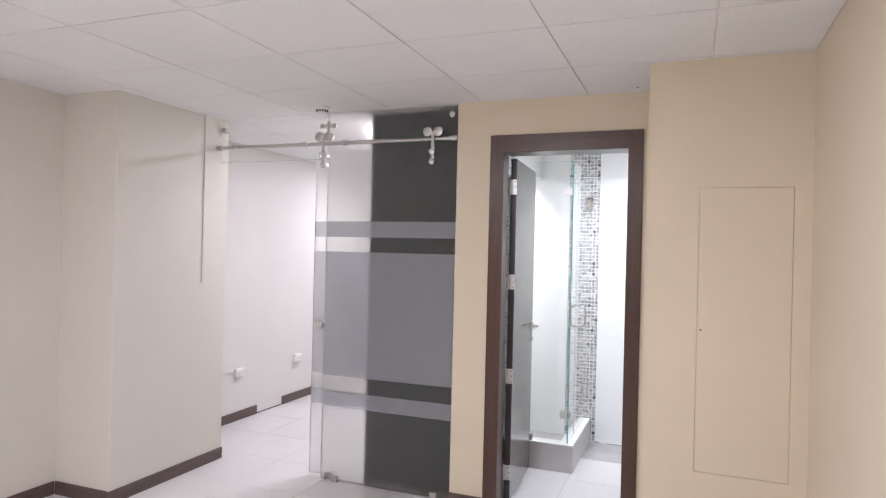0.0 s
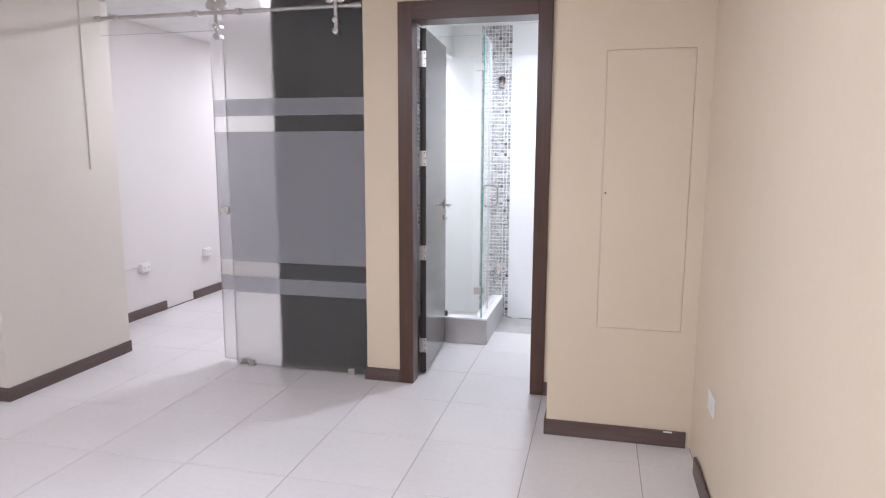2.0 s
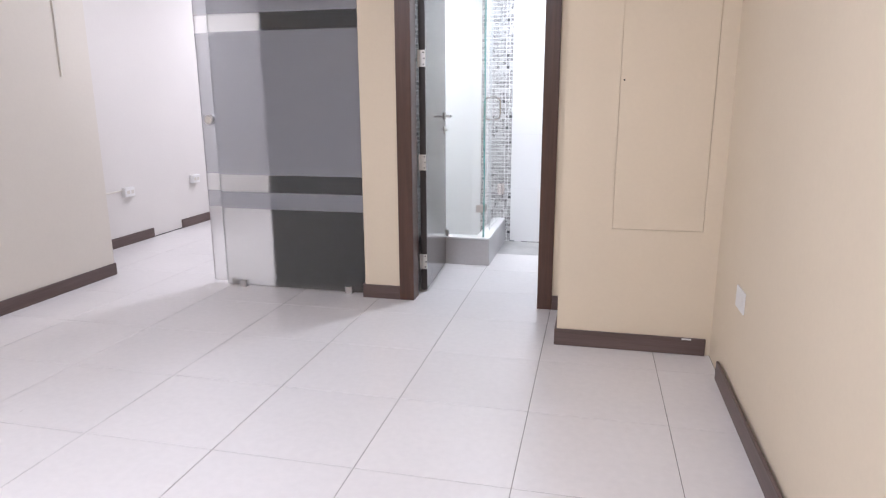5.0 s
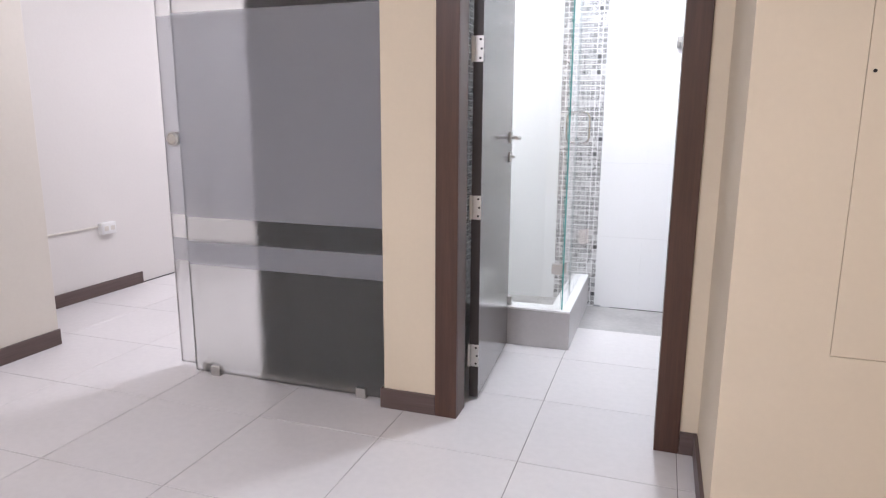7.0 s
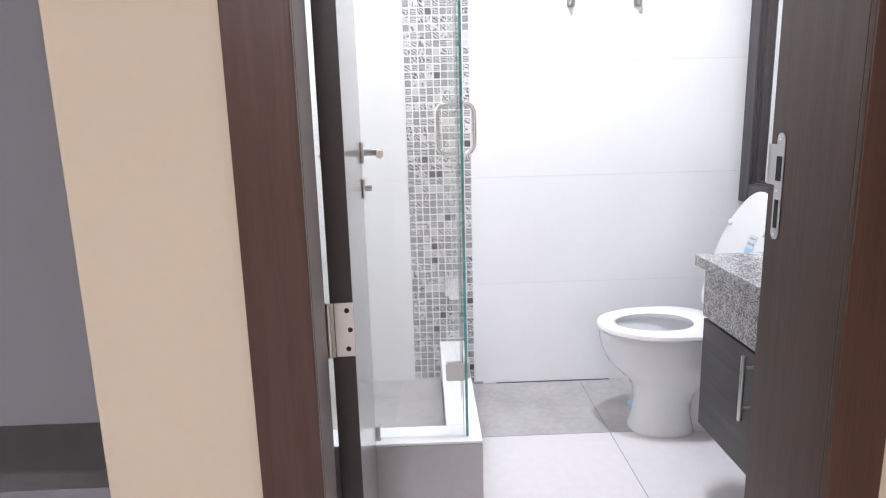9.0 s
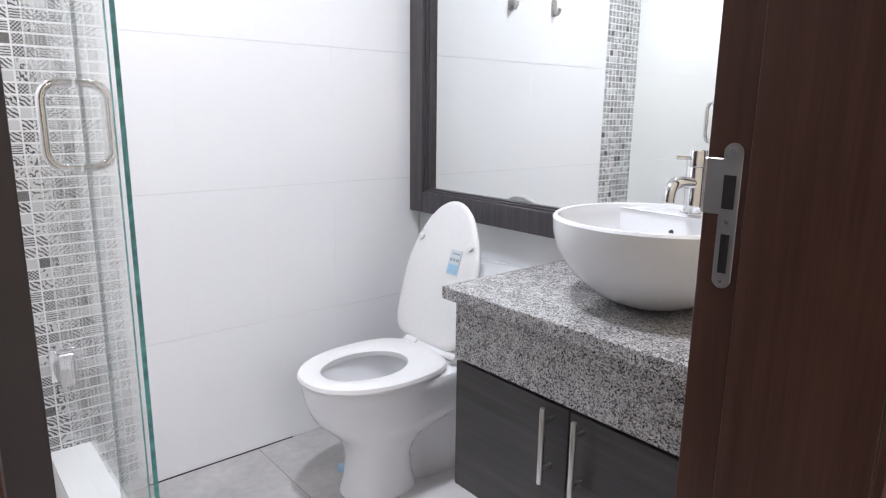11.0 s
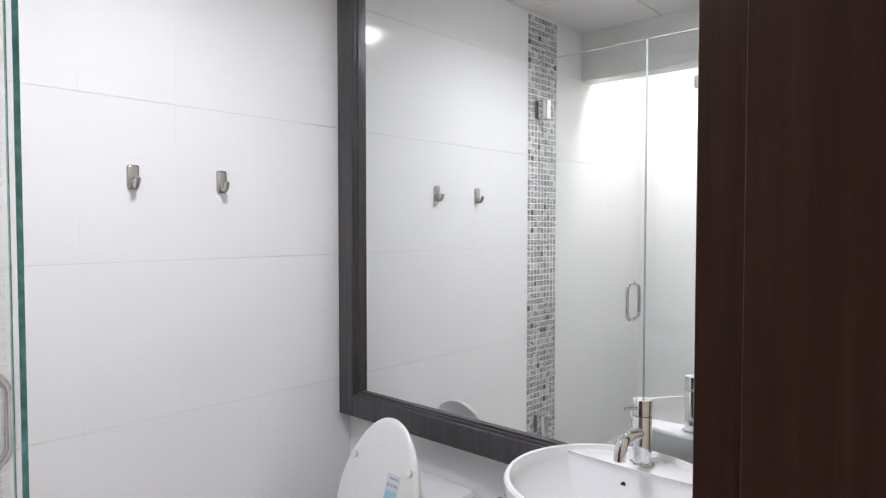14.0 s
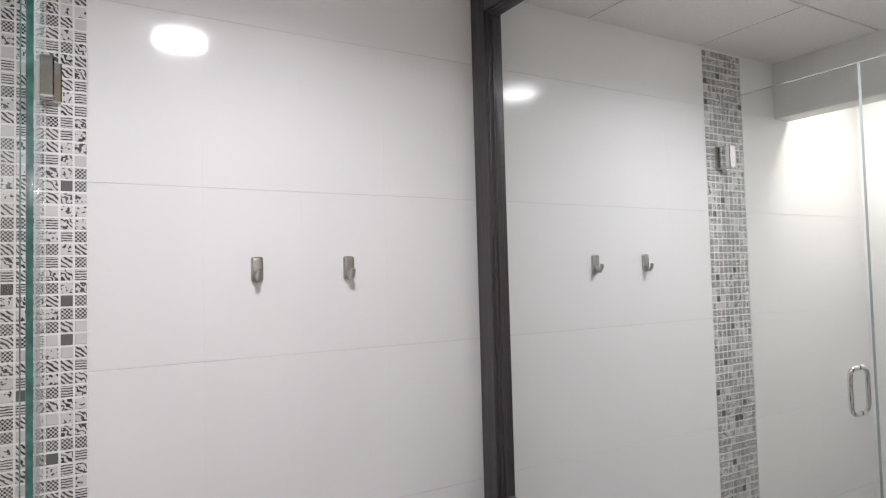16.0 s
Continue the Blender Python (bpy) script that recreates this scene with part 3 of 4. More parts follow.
sliding = holder("sliding_door", "frosted-stripe sliding glass door hanging from a steel rail", "sliding door")
part("pane", box(SX0, SY, 0.018, SX1, SY + 0.010, 2.155), M_FROST, sliding)
part("pane_edge", box(SX0 - 0.0015, SY + 0.0005, 0.018, SX0 - 0.0002, SY + 0.0095, 2.155), M_STEEL, sliding, "grey polished glass edge")
for a, b in BANDS:
    part("film_stripe", box(SX0 + 0.001, SY - 0.0016, a, SX1, SY - 0.0006, b), M_FILM, sliding, "grey frosted film stripe")
knob = part("knob", rod(bmesh.new(), (-2.145, SY - 0.022, 1.005), (-2.145, SY + 0.032, 1.005), 0.030, 28, bevel=0.004), M_STEEL, sliding, "round chrome finger pull")
part("knob_dish", rod(bmesh.new(), (-2.145, SY - 0.0225, 1.005), (-2.145, SY - 0.019, 1.005), 0.020, 24), M_CHROME, knob)
part("floor_guide", box(-2.075, SY - 0.014, 0, -2.030, SY + 0.024, 0.034, 0.002), M_STEEL, sliding, "steel floor guide")
rail = holder("sliding_rail", "round steel sliding door rail below the ceiling", "rail")
RZ, RY = 2.195, GY - 0.030
part("rail_bar", rod(bmesh.new(), (COL_X + 0.001, RY, RZ), (FX1 - 0.002, RY, RZ), 0.0125, 18), M_STEEL, rail, smooth=True)
for x in (-2.80, -2.235, -1.945):
    so = bmesh.new()
    rod(so, (x, RY - 0.030, RZ), (x, RY + 0.016, RZ), 0.016, 18, bevel=0.002)
    rod(so, (x - 0.017, RY, RZ), (x + 0.017, RY, RZ), 0.019, 18, bevel=0.002)
    part("standoff", so, M_STEEL, rail, smooth=True)
part("rail_end", rod(bmesh.new(), (COL_X + 0.002, RY, RZ), (COL_X + 0.05, RY, RZ), 0.019, 18, bevel=0.003), M_STEEL, rail)
part("rail_end", rod(bmesh.new(), (FX1 - 0.05, RY, RZ), (FX1 - 0.003, RY, RZ), 0.019, 18, bevel=0.003), M_STEEL, rail)
for x in (-2.09, -1.325):
    hang = part("hanger", box(x - 0.011, RY - 0.022, 2.035, x + 0.011, RY - 0.016, 2.24, 0.002), M_STEEL, sliding, "steel roller hanger")
    for dx in (-0.034, 0.034):
        part("roller", rod(bmesh.new(), (x + dx, RY - 0.024, RZ + 0.043), (x + dx, RY + 0.010, RZ + 0.043), 0.030, 28, bevel=0.003), M_STEEL, hang, smooth=True)
    for z in (2.055, 2.115):
        part("bolt", rod(bmesh.new(), (x, RY - 0.034, z), (x, GY + 0.016, z), 0.017, 20, bevel=0.003), M_CHROME, hang, smooth=True)

# smoke detector, conduit, sockets
det = holder("smoke_detector", "round white smoke detector on the ceiling", "smoke detector")
part("base", lathe(bmesh.new(), -2.03, 3.44, [(0.052, CEIL), (0.052, CEIL - 0.012), (0.047, CEIL - 0.017)], 36), M_PLASTIC, det, smooth=True)
part("sensor_cage", lathe(bmesh.new(), -2.03, 3.44, [(0.038, CEIL - 0.016), (0.038, CEIL - 0.040), (0.030, CEIL - 0.046)], 36), M_PLASTIC, det, smooth=True)
for k in range(14):
    a = 2 * math.pi * k / 14
    bm = box(-0.005, -0.0012, -0.007, 0.005, 0.0012, 0.007)
    bmesh.ops.transform(bm, matrix=pose(-2.03 + 0.0375 * math.cos(a), 3.44 + 0.0375 * math.sin(a), CEIL - 0.028, 0, 0, math.degrees(a) + 90), verts=bm.verts)
    part("vent_slot", bm, M_DARKMETAL, det)
tagged(part("wall_conduit", box(COL_X, 3.444, 1.26, COL_X + 0.010, 3.462, CEIL, 0.002, 2), M_CONDUIT), "ivory plastic cable duct on the column", "cable duct")


def socket(y, z):
    s = holder("wall_socket", "white surface-mounted socket on the next room's wall", "socket", "next room sockets")
    part("back_box", box(FAR_X, y - 0.055, z - 0.036, FAR_X + 0.034, y + 0.055, z + 0.036, 0.003, 2), M_PLASTIC, s)
    p = part("face_plate", box(FAR_X + 0.034, y - 0.050, z - 0.032, FAR_X + 0.038, y + 0.050, z + 0.032, 0.0015), M_PLASTIC, s)
    for dy in (-0.024, 0.024):
        part("insert", box(FAR_X + 0.0375, y + dy - 0.016, z - 0.014, FAR_X + 0.0395, y + dy + 0.016, z + 0.014, 0.001), M_CONDUIT, p)
    return s


socket(4.535, 0.417)
socket(5.42, 0.421)
tagged(part("cable_duct", box(FAR_X, COL_Y1 + 0.05, 0.425, FAR_X + 0.010, 4.478, 0.437, 0.002), M_CONDUIT), "thin ivory cable duct leading to the socket", "cable duct")
plate = holder("wall_outlet", "white blank outlet plate on the cream wall", "socket")
part("plate", box(RIGHT_X - 0.006, 2.515, 0.368, RIGHT_X, 2.640, 0.446, 0.002, 2), M_PLASTIC, plate)
part("insert", box(RIGHT_X - 0.0075, 2.545, 0.385, RIGHT_X - 0.0058, 2.610, 0.429, 0.0006), M_PLASTIC, plate)


# ceiling lamps: unseen ones added behind the walker, and those in the next room
def fill_lamp(x, y):
    p = holder("fill_lamp", "unseen round opal lamp added below the ceiling to light the room", "ceiling light", "room ceiling lights")
    part("base", lathe(bmesh.new(), x, y, [(0.128, CEIL), (0.128, CEIL - 0.010), (0.122, CEIL - 0.014)], 40), M_PLASTIC, p, smooth=True)
    part("opal_drum", lathe(bmesh.new(), x, y, [(0.118, CEIL - 0.013), (0.120, CEIL - 0.045), (0.114, CEIL - 0.053), (0.100, CEIL - 0.057)], 40), M_GLOBE, p, "glowing opal drum", smooth=True)


for x, y in ROOM_FILLS:
    fill_lamp(x, y)


def downlight(x, y, z, label, depth=0.006, mat=None):
    d = holder("downlight", label, "ceiling light")
    part("ring", lathe(bmesh.new(), x, y, [(0.104, z), (0.104, z - 0.004), (0.098, z - 0.008), (0.086, z - 0.005), (0.086, z)], 48), M_PLASTIC, d, smooth=True)
    part("diffuser", lathe(bmesh.new(), x, y, [(0.085, z), (0.085, z - depth)], 40), mat or M_LAMP, d)


downlight(-1.99, 4.22, CEIL, "round white recessed light in the next room")
# fitting for the added far fill
downlight(-2.60, 6.10, CEIL, "unseen round recessed light added to fill the next room")
downlight(-0.22, 4.455, BATH_CEIL, "round white LED light below the bathroom ceiling", 0.030, M_BATHLAMP)

# ---- shower ----
CUX, CUY, CUZ = -0.58, 4.425, 0.192
curb = holder("shower_curb", "raised shower curb clad in grey tiles", "shower curb", kind="structure")
bm = box(DARK_X0 + 0.10, CUY + 0.008, 0, CUX - 0.008, CUY + 0.095, CUZ - 0.008)
block(bm, CUX - 0.095, CUY + 0.096, 0, CUX - 0.008, BACK_Y - 0.001, CUZ - 0.008)
part("core", bm, M_WGROUT, curb)
part("cap", box(DARK_X0 + 0.10, CUY, CUZ - 0.008, CUX, CUY + 0.100, CUZ, 0.0015), M_TILE, curb, "white cap")
part("cap", box(CUX - 0.100, CUY + 0.1002, CUZ - 0.008, CUX, BACK_Y - 0.001, CUZ, 0.0015), M_TILE, curb, "white cap")
x = CUX
while x > -1.6:
    part("curb_tile", box(max(x - 0.488, DARK_X0 + 0.10), CUY, 0.001, x, CUY + 0.008, CUZ - 0.0095, 0.0008), M_CURBTILE, curb)
    x -= 0.49
for a, b in ((CUY + 0.009, CUY + 0.49), (CUY + 0.492, BACK_Y - 0.001)):
    part("curb_tile", box(CUX - 0.008, a, 0.001, CUX, b, CUZ - 0.0095, 0.0008), M_CURBTILE, curb)
setting("shower_floor", box(DARK_X0 + 0.10, CUY + 0.101, 0.0, CUX - 0.10, BACK_Y, 0.03), M_GREYTILE, "grey stone-look shower floor", "floor")
shower = holder("shower_screen", "clear frameless glass shower screen with steel clamps", "shower screen")
GX, GTOP = -0.626, 2.16
FRY = 4.452
part("front_pane", box(-1.018, FRY, CUZ + 0.004, GX - 0.006, FRY + 0.008, GTOP), M_GLASS, shower)
part("front_edge", box(GX - 0.0058, FRY + 0.0004, CUZ + 0.004, GX - 0.0045, FRY + 0.0076, GTOP), M_EDGE, shower, "green glass edge")
part("side_pane", box(GX, FRY - 0.004, CUZ + 0.004, GX + 0.008, 4.702, GTOP), M_GLASS, shower)
part("side_edge", box(GX + 0.0004, FRY - 0.0056, CUZ + 0.004, GX + 0.0076, FRY - 0.0042, GTOP), M_EDGE, shower, "green glass edge")
part("side_edge", box(GX + 0.0004, 4.7022, CUZ + 0.004, GX + 0.0076, 4.7034, GTOP), M_PALEEDGE, shower, "pale glass edge")
part("top_edge", box(GX + 0.0004, FRY - 0.004, GTOP + 0.0002, GX + 0.0076, 4.702, GTOP + 0.0014), M_PALEEDGE, shower, "pale glass edge")
part("top_edge", box(-1.018, FRY + 0.0004, GTOP + 0.0002, GX - 0.006, FRY + 0.0076, GTOP + 0.0014), M_PALEEDGE, shower, "pale glass edge")
for z in (0.392, 1.952):
    bm = box(GX - 0.052, FRY - 0.009, z - 0.025, GX - 0.001, FRY + 0.017, z + 0.025, 0.002)
    block(bm, GX - 0.009, FRY + 0.003, z - 0.025, GX + 0.015, FRY + 0.052, z + 0.025, 0.002)
    part("corner_clamp", bm, M_STEEL, shower, "square steel glass clamp")
part("floor_clamp", box(-0.905, FRY - 0.008, CUZ, -0.870, FRY + 0.016, CUZ + 0.045, 0.002), M_STEEL, shower, "small steel clamp on the curb")
sdoor = holder("shower_door", "clear glass shower door with a looped steel handle", "shower door")
part("pane", box(GX, 4.708, CUZ + 0.008, GX + 0.008, BACK_Y - 0.012, GTOP), M_GLASS, sdoor)
part("edge", box(GX + 0.0004, 4.7064, CUZ + 0.008, GX + 0.0076, 4.7078, GTOP), M_PALEEDGE, sdoor, "pale glass edge")
part("top_edge", box(GX + 0.0004, 4.708, GTOP + 0.0002, GX + 0.0076, BACK_Y - 0.012, GTOP + 0.0014), M_PALEEDGE, sdoor, "pale glass edge")
for z in (0.428, 1.928):
    bm = box(GX - 0.014, BACK_Y - 0.062, z - 0.045, GX + 0.022, BACK_Y - 0.010, z + 0.045, 0.003)
    block(bm, GX - 0.028, BACK_Y - 0.010, z - 0.045, GX + 0.036, BACK_Y - 0.001, z + 0.045, 0.002)
    part("hinge", bm, M_CHROME, sdoor, "chrome wall hinge")
    part("hinge_pin", rod(bmesh.new(), (GX + 0.004, BACK_Y - 0.013, z - 0.046), (GX + 0.004, BACK_Y - 0.013, z + 0.046), 0.007, 14), M_CHROME, sdoor)
HY = 4.757
for side, reach in ((1, 0.052), (-1, 0.052)):
    x0 = GX + (0.008 if side > 0 else 0.0)
    pts = [(x0, HY, 0.978)]
    for k in range(7):
        a = math.pi / 2 * k / 6
        pts.append((x0 + side * (reach - 0.032 + 0.032 * math.sin(a)), HY, 0.978 + 0.032 - 0.032 * math.cos(a)))
    for k in range(7):
        a = math.pi / 2 * k / 6
        pts.append((x0 + side * (reach - 0.032 + 0.032 * math.cos(a)), HY, 1.132 - 0.032 + 0.032 * math.sin(a)))
    pts.append((x0, HY, 1.132))
    part("loop_handle", tube(bmesh.new(), pts, 0.0085, 14), M_CHROME, sdoor, "rounded chrome loop handle", smooth=True)

# ---- mirror ----
MY0, MY1, MZ0, MZ1 = 3.80, BACK_Y - 0.002, 0.736, 2.358
IY0, IY1, IZ0, IZ1 = 3.885, 5.164, 0.821, 2.268
mirror = holder("wall_mirror", "large mirror in a charcoal wood-grain frame", "mirror")
MX = 0.515
part("frame_post", box(MX, IY1 + 0.012, MZ0, BATH_X, MY1, MZ1, 0.003, 2), M_MFRAME, mirror)
part("frame_post", box(MX, MY0, MZ0, BATH_X, IY0 - 0.012, MZ1, 0.003, 2), M_MFRAME, mirror)
part("frame_rail", box(MX + 0.0005, IY0 - 0.012, MZ0, BATH_X, IY1 + 0.012, IZ0 - 0.012, 0.003, 2), M_MFRAME, mirror)
part("frame_rail", box(MX + 0.0005, IY0 - 0.012, IZ1 + 0.012, BATH_X, IY1 + 0.012, MZ1, 0.003, 2), M_MFRAME, mirror)
for step, (d, w) in enumerate(((0.010, 0.006), (0.022, 0.0))):
    a = w
    part("frame_bead", box(MX + d, IY1 + a, IZ0 - a - 0.006, BATH_X - 0.004, IY1 + a + 0.0065, IZ1 + a + 0.006, 0.001), M_MFRAME, mirror)
    part("frame_bead", box(MX + d, IY0 - a - 0.0065, IZ0 - a - 0.006, BATH_X - 0.004, IY0 - a, IZ1 + a + 0.006, 0.001), M_MFRAME, mirror)
    part("frame_bead", box(MX + d + 0.0005, IY0 - a, IZ0 - a - 0.0065, BATH_X - 0.004, IY1 + a, IZ0 - a, 0.001), M_MFRAMEY, mirror)
    part("frame_bead", box(MX + d + 0.0005, IY0 - a, IZ1 + a, BATH_X - 0.004, IY1 + a, IZ1 + a + 0.0065, 0.001), M_MFRAMEY, mirror)
part("mirror_glass", box(0.548, IY0 - 0.004, IZ0 - 0.004, 0.556, IY1 + 0.004, IZ1 + 0.004), M_MIRROR, mirror, "silvered mirror glass")

# ---- vanity ----
VX, VY0, VY1 = 0.040, 3.757, 4.440
vanity = holder("vanity_cabinet", "wall-hung charcoal wood vanity cabinet with two doors", "cabinet")
part("body", box(VX + 0.019, VY0, 0.219, BATH_X, VY1, 0.532, 0.001), M_CABX, vanity)
SPLIT = 4.110
for a, b, hy in ((SPLIT + 0.0015, VY1, 4.150), (VY0, SPLIT - 0.0015, 4.074)):
    d = part("door", box(VX, a, 0.216, VX + 0.018, b, 0.528, 0.0012), M_CABX, vanity)
    bm = rod(bmesh.new(), (VX - 0.032, hy, 0.368), (VX - 0.032, hy, 0.530), 0.006, 16, bevel=0.001)
    for z in (0.398, 0.500):
        rod(bm, (VX - 0.032, hy, z), (VX, hy, z), 0.0045, 12)
    part("bar_handle", bm, M_STEEL, d, "round steel bar handle", smooth=True)
counter = holder("granite_counter", "grey speckled granite counter with a deep apron", "counter")
part("slab", box(0.017, 3.702, 0.674, BATH_X, 4.468, 0.7045, 0.003, 2), M_GRANITE, counter)
part("apron", box(0.036, 3.702, 0.537, 0.056, 4.441, 0.6738, 0.0015), M_GRANITE, counter)
part("side_apron", box(0.0563, 4.421, 0.537, BATH_X, 4.441, 0.6738, 0.0015), M_GRANITE, counter)

# vessel basin
BX, BY, BR, BZ = 0.272, 4.100, 0.207, 0.886
basin = holder("vessel_basin", "round white ceramic vessel basin on the granite counter", "basin")
prof = []
for k in range(15):
    a = math.pi / 2 * k / 14
    prof.append((0.050 + (BR - 0.050) * math.sin(a) ** 1.32, 0.7045 + (BZ - 0.012 - 0.7045) * (1 - math.cos(a) ** 1.0)))
prof += [(BR + 0.0005, BZ - 0.006), (BR - 0.003, BZ - 0.001), (BR - 0.007, BZ), (BR - 0.011, BZ - 0.002), (BR - 0.0125, BZ - 0.008)]
for k in range(13):
    a = math.pi / 2 * (1 - k / 12)
    prof.append((0.030 + (BR - 0.045) * math.sin(a) ** 0.9, 0.735 + (BZ - 0.012 - 0.735) * (1 - math.cos(a) ** 1.2)))
prof.append((0.024, 0.734))
part("bowl", lathe(bmesh.new(), BX, BY, prof, 72), M_PORCELAIN, basin, smooth=True)
ledge = []
for k in range(25):
    a = math.radians(-57 + 114 * k / 24)
    ledge.append((BX + (BR - 0.011) * math.cos(a), BY + (BR - 0.011) * math.sin(a)))
inner = []
for k in range(25):
    u = k / 24
    y = ledge[-1][1] + (ledge[0][1] - ledge[-1][1]) * u
    inner.append((BX + 0.1067 - 0.008 * math.sin(math.pi * u), y))
outline = ledge + inner[1:-1]
bm = bmesh.new()
rings = []
for k, z in ((0.60, 0.748), (0.86, 0.800), (0.985, 0.858), (1.0, BZ - 0.020), (0.985, BZ - 0.012), (0.955, BZ - 0.009)):
    rings.append([(BX + (px - BX) * k, BY + (py - BY) * k, z) for px, py in outline])
loft(bm, rings)
part("tap_ledge", bm, M_PORCELAIN, basin, smooth=True)
part("overflow", rod(bmesh.new(), (BX + 0.098, BY + 0.020, BZ - 0.045), (BX + 0.0925, BY + 0.020, BZ - 0.047), 0.0055, 18), M_DARKMETAL, basin, "dark overflow hole")
part("drain", lathe(bmesh.new(), BX, BY, [(0.026, 0.7345), (0.026, 0.739), (0.020, 0.741)], 30), M_CHROME, basin, "chrome drain plug", smooth=True)
tap = holder("basin_tap", "chrome cylindrical mixer tap on the basin", "tap")
TX, TY = 0.408, 4.100
part("base_ring", lathe(bmesh.new(), TX, TY, [(0.026, BZ - 0.009), (0.026, BZ - 0.005), (0.023, BZ - 0.003)], 32), M_CHROME, tap, smooth=True)
part("body", lathe(bmesh.new(), TX, TY, [(0.0200, BZ - 0.004), (0.0200, 0.978), (0.0190, 0.9795)], 36), M_CHROME, tap, smooth=True)
part("head", lathe(bmesh.new(), TX, TY, [(0.0190, 0.9805), (0.0205, 0.982), (0.0205, 1.012), (0.0195, 1.014)], 36), M_CHROME, tap, smooth=True)
part("spout", tube(bmesh.new(), [(TX, TY, 0.944), (TX - 0.055, TY - 0.002, 0.950), (TX - 0.085, TY - 0.003, 0.949), (TX - 0.098, TY - 0.004, 0.941), (TX - 0.104, TY - 0.004, 0.928), (TX - 0.106, TY - 0.004, 0.912)], 0.0125, 18), M_CHROME, tap, smooth=True)
part("lever", tube(bmesh.new(), [(TX - 0.015, TY + 0.006, 0.998), (TX - 0.050, TY + 0.020, 1.000)], 0.0045, 12), M_CHROME, tap, smooth=True)

# ---- toilet ----
TCY = 4.838
toilet = holder("toilet", "white one-piece toilet with its lid raised", "toilet")


def oval(x0, x1, hw, z, n=56, power=2.3, back=3.2, egg=0.0):
    """An egg-shaped ring, rounder at the front than at the back."""
    cx, hl = (x0 + x1) / 2, (x1 - x0) / 2
    pts = []
    for k in range(n):
        a = 2 * math.pi * k / n
        c, s_ = math.cos(a), math.sin(a)
        p = back if c > 0 else power
        pts.append((cx + hl * math.copysign(abs(c) ** (2 / p), c), TCY + hw * (1 - egg * max(0.0, -c)) * math.copysign(abs(s_) ** (2 / p), s_), z))
    return pts


RIM = 0.366
outer = [oval(-0.028, 0.190, 0.092, 0.001), oval(-0.026, 0.188, 0.091, 0.012), oval(-0.014, 0.178, 0.083, 0.055), oval(-0.010, 0.176, 0.081, 0.11), oval(-0.016, 0.190, 0.090, 0.15),
         oval(-0.034, 0.230, 0.106, 0.185), oval(-0.070, 0.330, 0.132, 0.218), oval(-0.106, 0.46, 0.150, 0.255), oval(-0.127, 0.52, 0.160, 0.30, egg=0.13), oval(-0.135, 0.50, 0.165, 0.335, egg=0.13), oval(-0.137, 0.48, 0.165, RIM - 0.006, egg=0.13),
         oval(-0.133, 0.475, 0.161, RIM, egg=0.13)]
inner = [oval(-0.080, 0.205, 0.110, RIM, egg=0.13), oval(-0.075, 0.202, 0.106, RIM - 0.02, egg=0.13), oval(-0.055, 0.200, 0.095, 0.30), oval(-0.01, 0.19, 0.075, 0.24), oval(0.04, 0.17, 0.045, 0.205)]
part("bowl", loft(bmesh.new(), outer + inner), M_PORCELAIN, toilet, smooth=True)
part("trapway", loft(bmesh.new(), [oval(0.150, 0.520, 0.074, 0.001), oval(0.150, 0.520, 0.073, 0.02), oval(0.150, 0.525, 0.062, 0.10), oval(0.150, 0.53, 0.070, 0.20), oval(0.150, 0.54, 0.110, 0.29)]), M_PORCELAIN, toilet, smooth=True)
part("water", loft(bmesh.new(), [oval(-0.018, 0.192, 0.080, 0.249), oval(-0.018, 0.192, 0.080, 0.2505)]), clear_glass("still_water", (0.80, 0.82, 0.83)), toilet)
seat_rings = [oval(-0.140, 0.268, 0.167, RIM + 0.003, egg=0.13), oval(-0.144, 0.271, 0.170, RIM + 0.010, egg=0.13), oval(-0.140, 0.269, 0.167, RIM + 0.020, egg=0.13), oval(-0.128, 0.260, 0.156, RIM + 0.025, egg=0.13),
              oval(-0.092, 0.192, 0.108, RIM + 0.024, back=2.1, egg=0.13), oval(-0.082, 0.180, 0.097, RIM + 0.018, back=2.1, egg=0.13), oval(-0.084, 0.182, 0.099, RIM + 0.003, back=2.1, egg=0.13)]
bm = bmesh.new()
loft(bm, seat_rings + [seat_rings[0]], False, False)
bmesh.ops.remove_doubles(bm, verts=bm.verts, dist=0.0001)
part("seat", bm, M_PLASTIC, toilet, "white plastic seat ring", smooth=True)
# raised lid: an oval shell standing on its hinge
lid_pose = pose(0.275, TCY + 0.024, RIM + 0.030, 0, -73, 0)


def lid_ring(inset, z, n=56):
    pts = []
    for k in range(n):
        a = 2 * math.pi * k / n
        c, s_ = math.cos(a), math.sin(a)
        p = 2.1 if c > 0 else 5.5
        pts.append((0.220 + (0.223 - inset) * math.copysign(abs(c) ** (2 / p), c), (0.164 - inset) * (1 - 0.16 * max(0.0, c)) * math.copysign(abs(s_) ** (2 / p), s_), z))
    return pts


bm = bmesh.new()
loft(bm, [lid_ring(0.018, 0.006), lid_ring(0.010, 0.0045), lid_ring(0.002, 0.000), lid_ring(0.0, -0.004), lid_ring(0.004, -0.012), lid_ring(0.03, -0.020), lid_ring(0.09, -0.024)])
bmesh.ops.transform(bm, matrix=lid_pose, verts=bm.verts)
lid = part("lid", bm, M_PLASTIC, toilet, "raised white plastic lid", smooth=True)
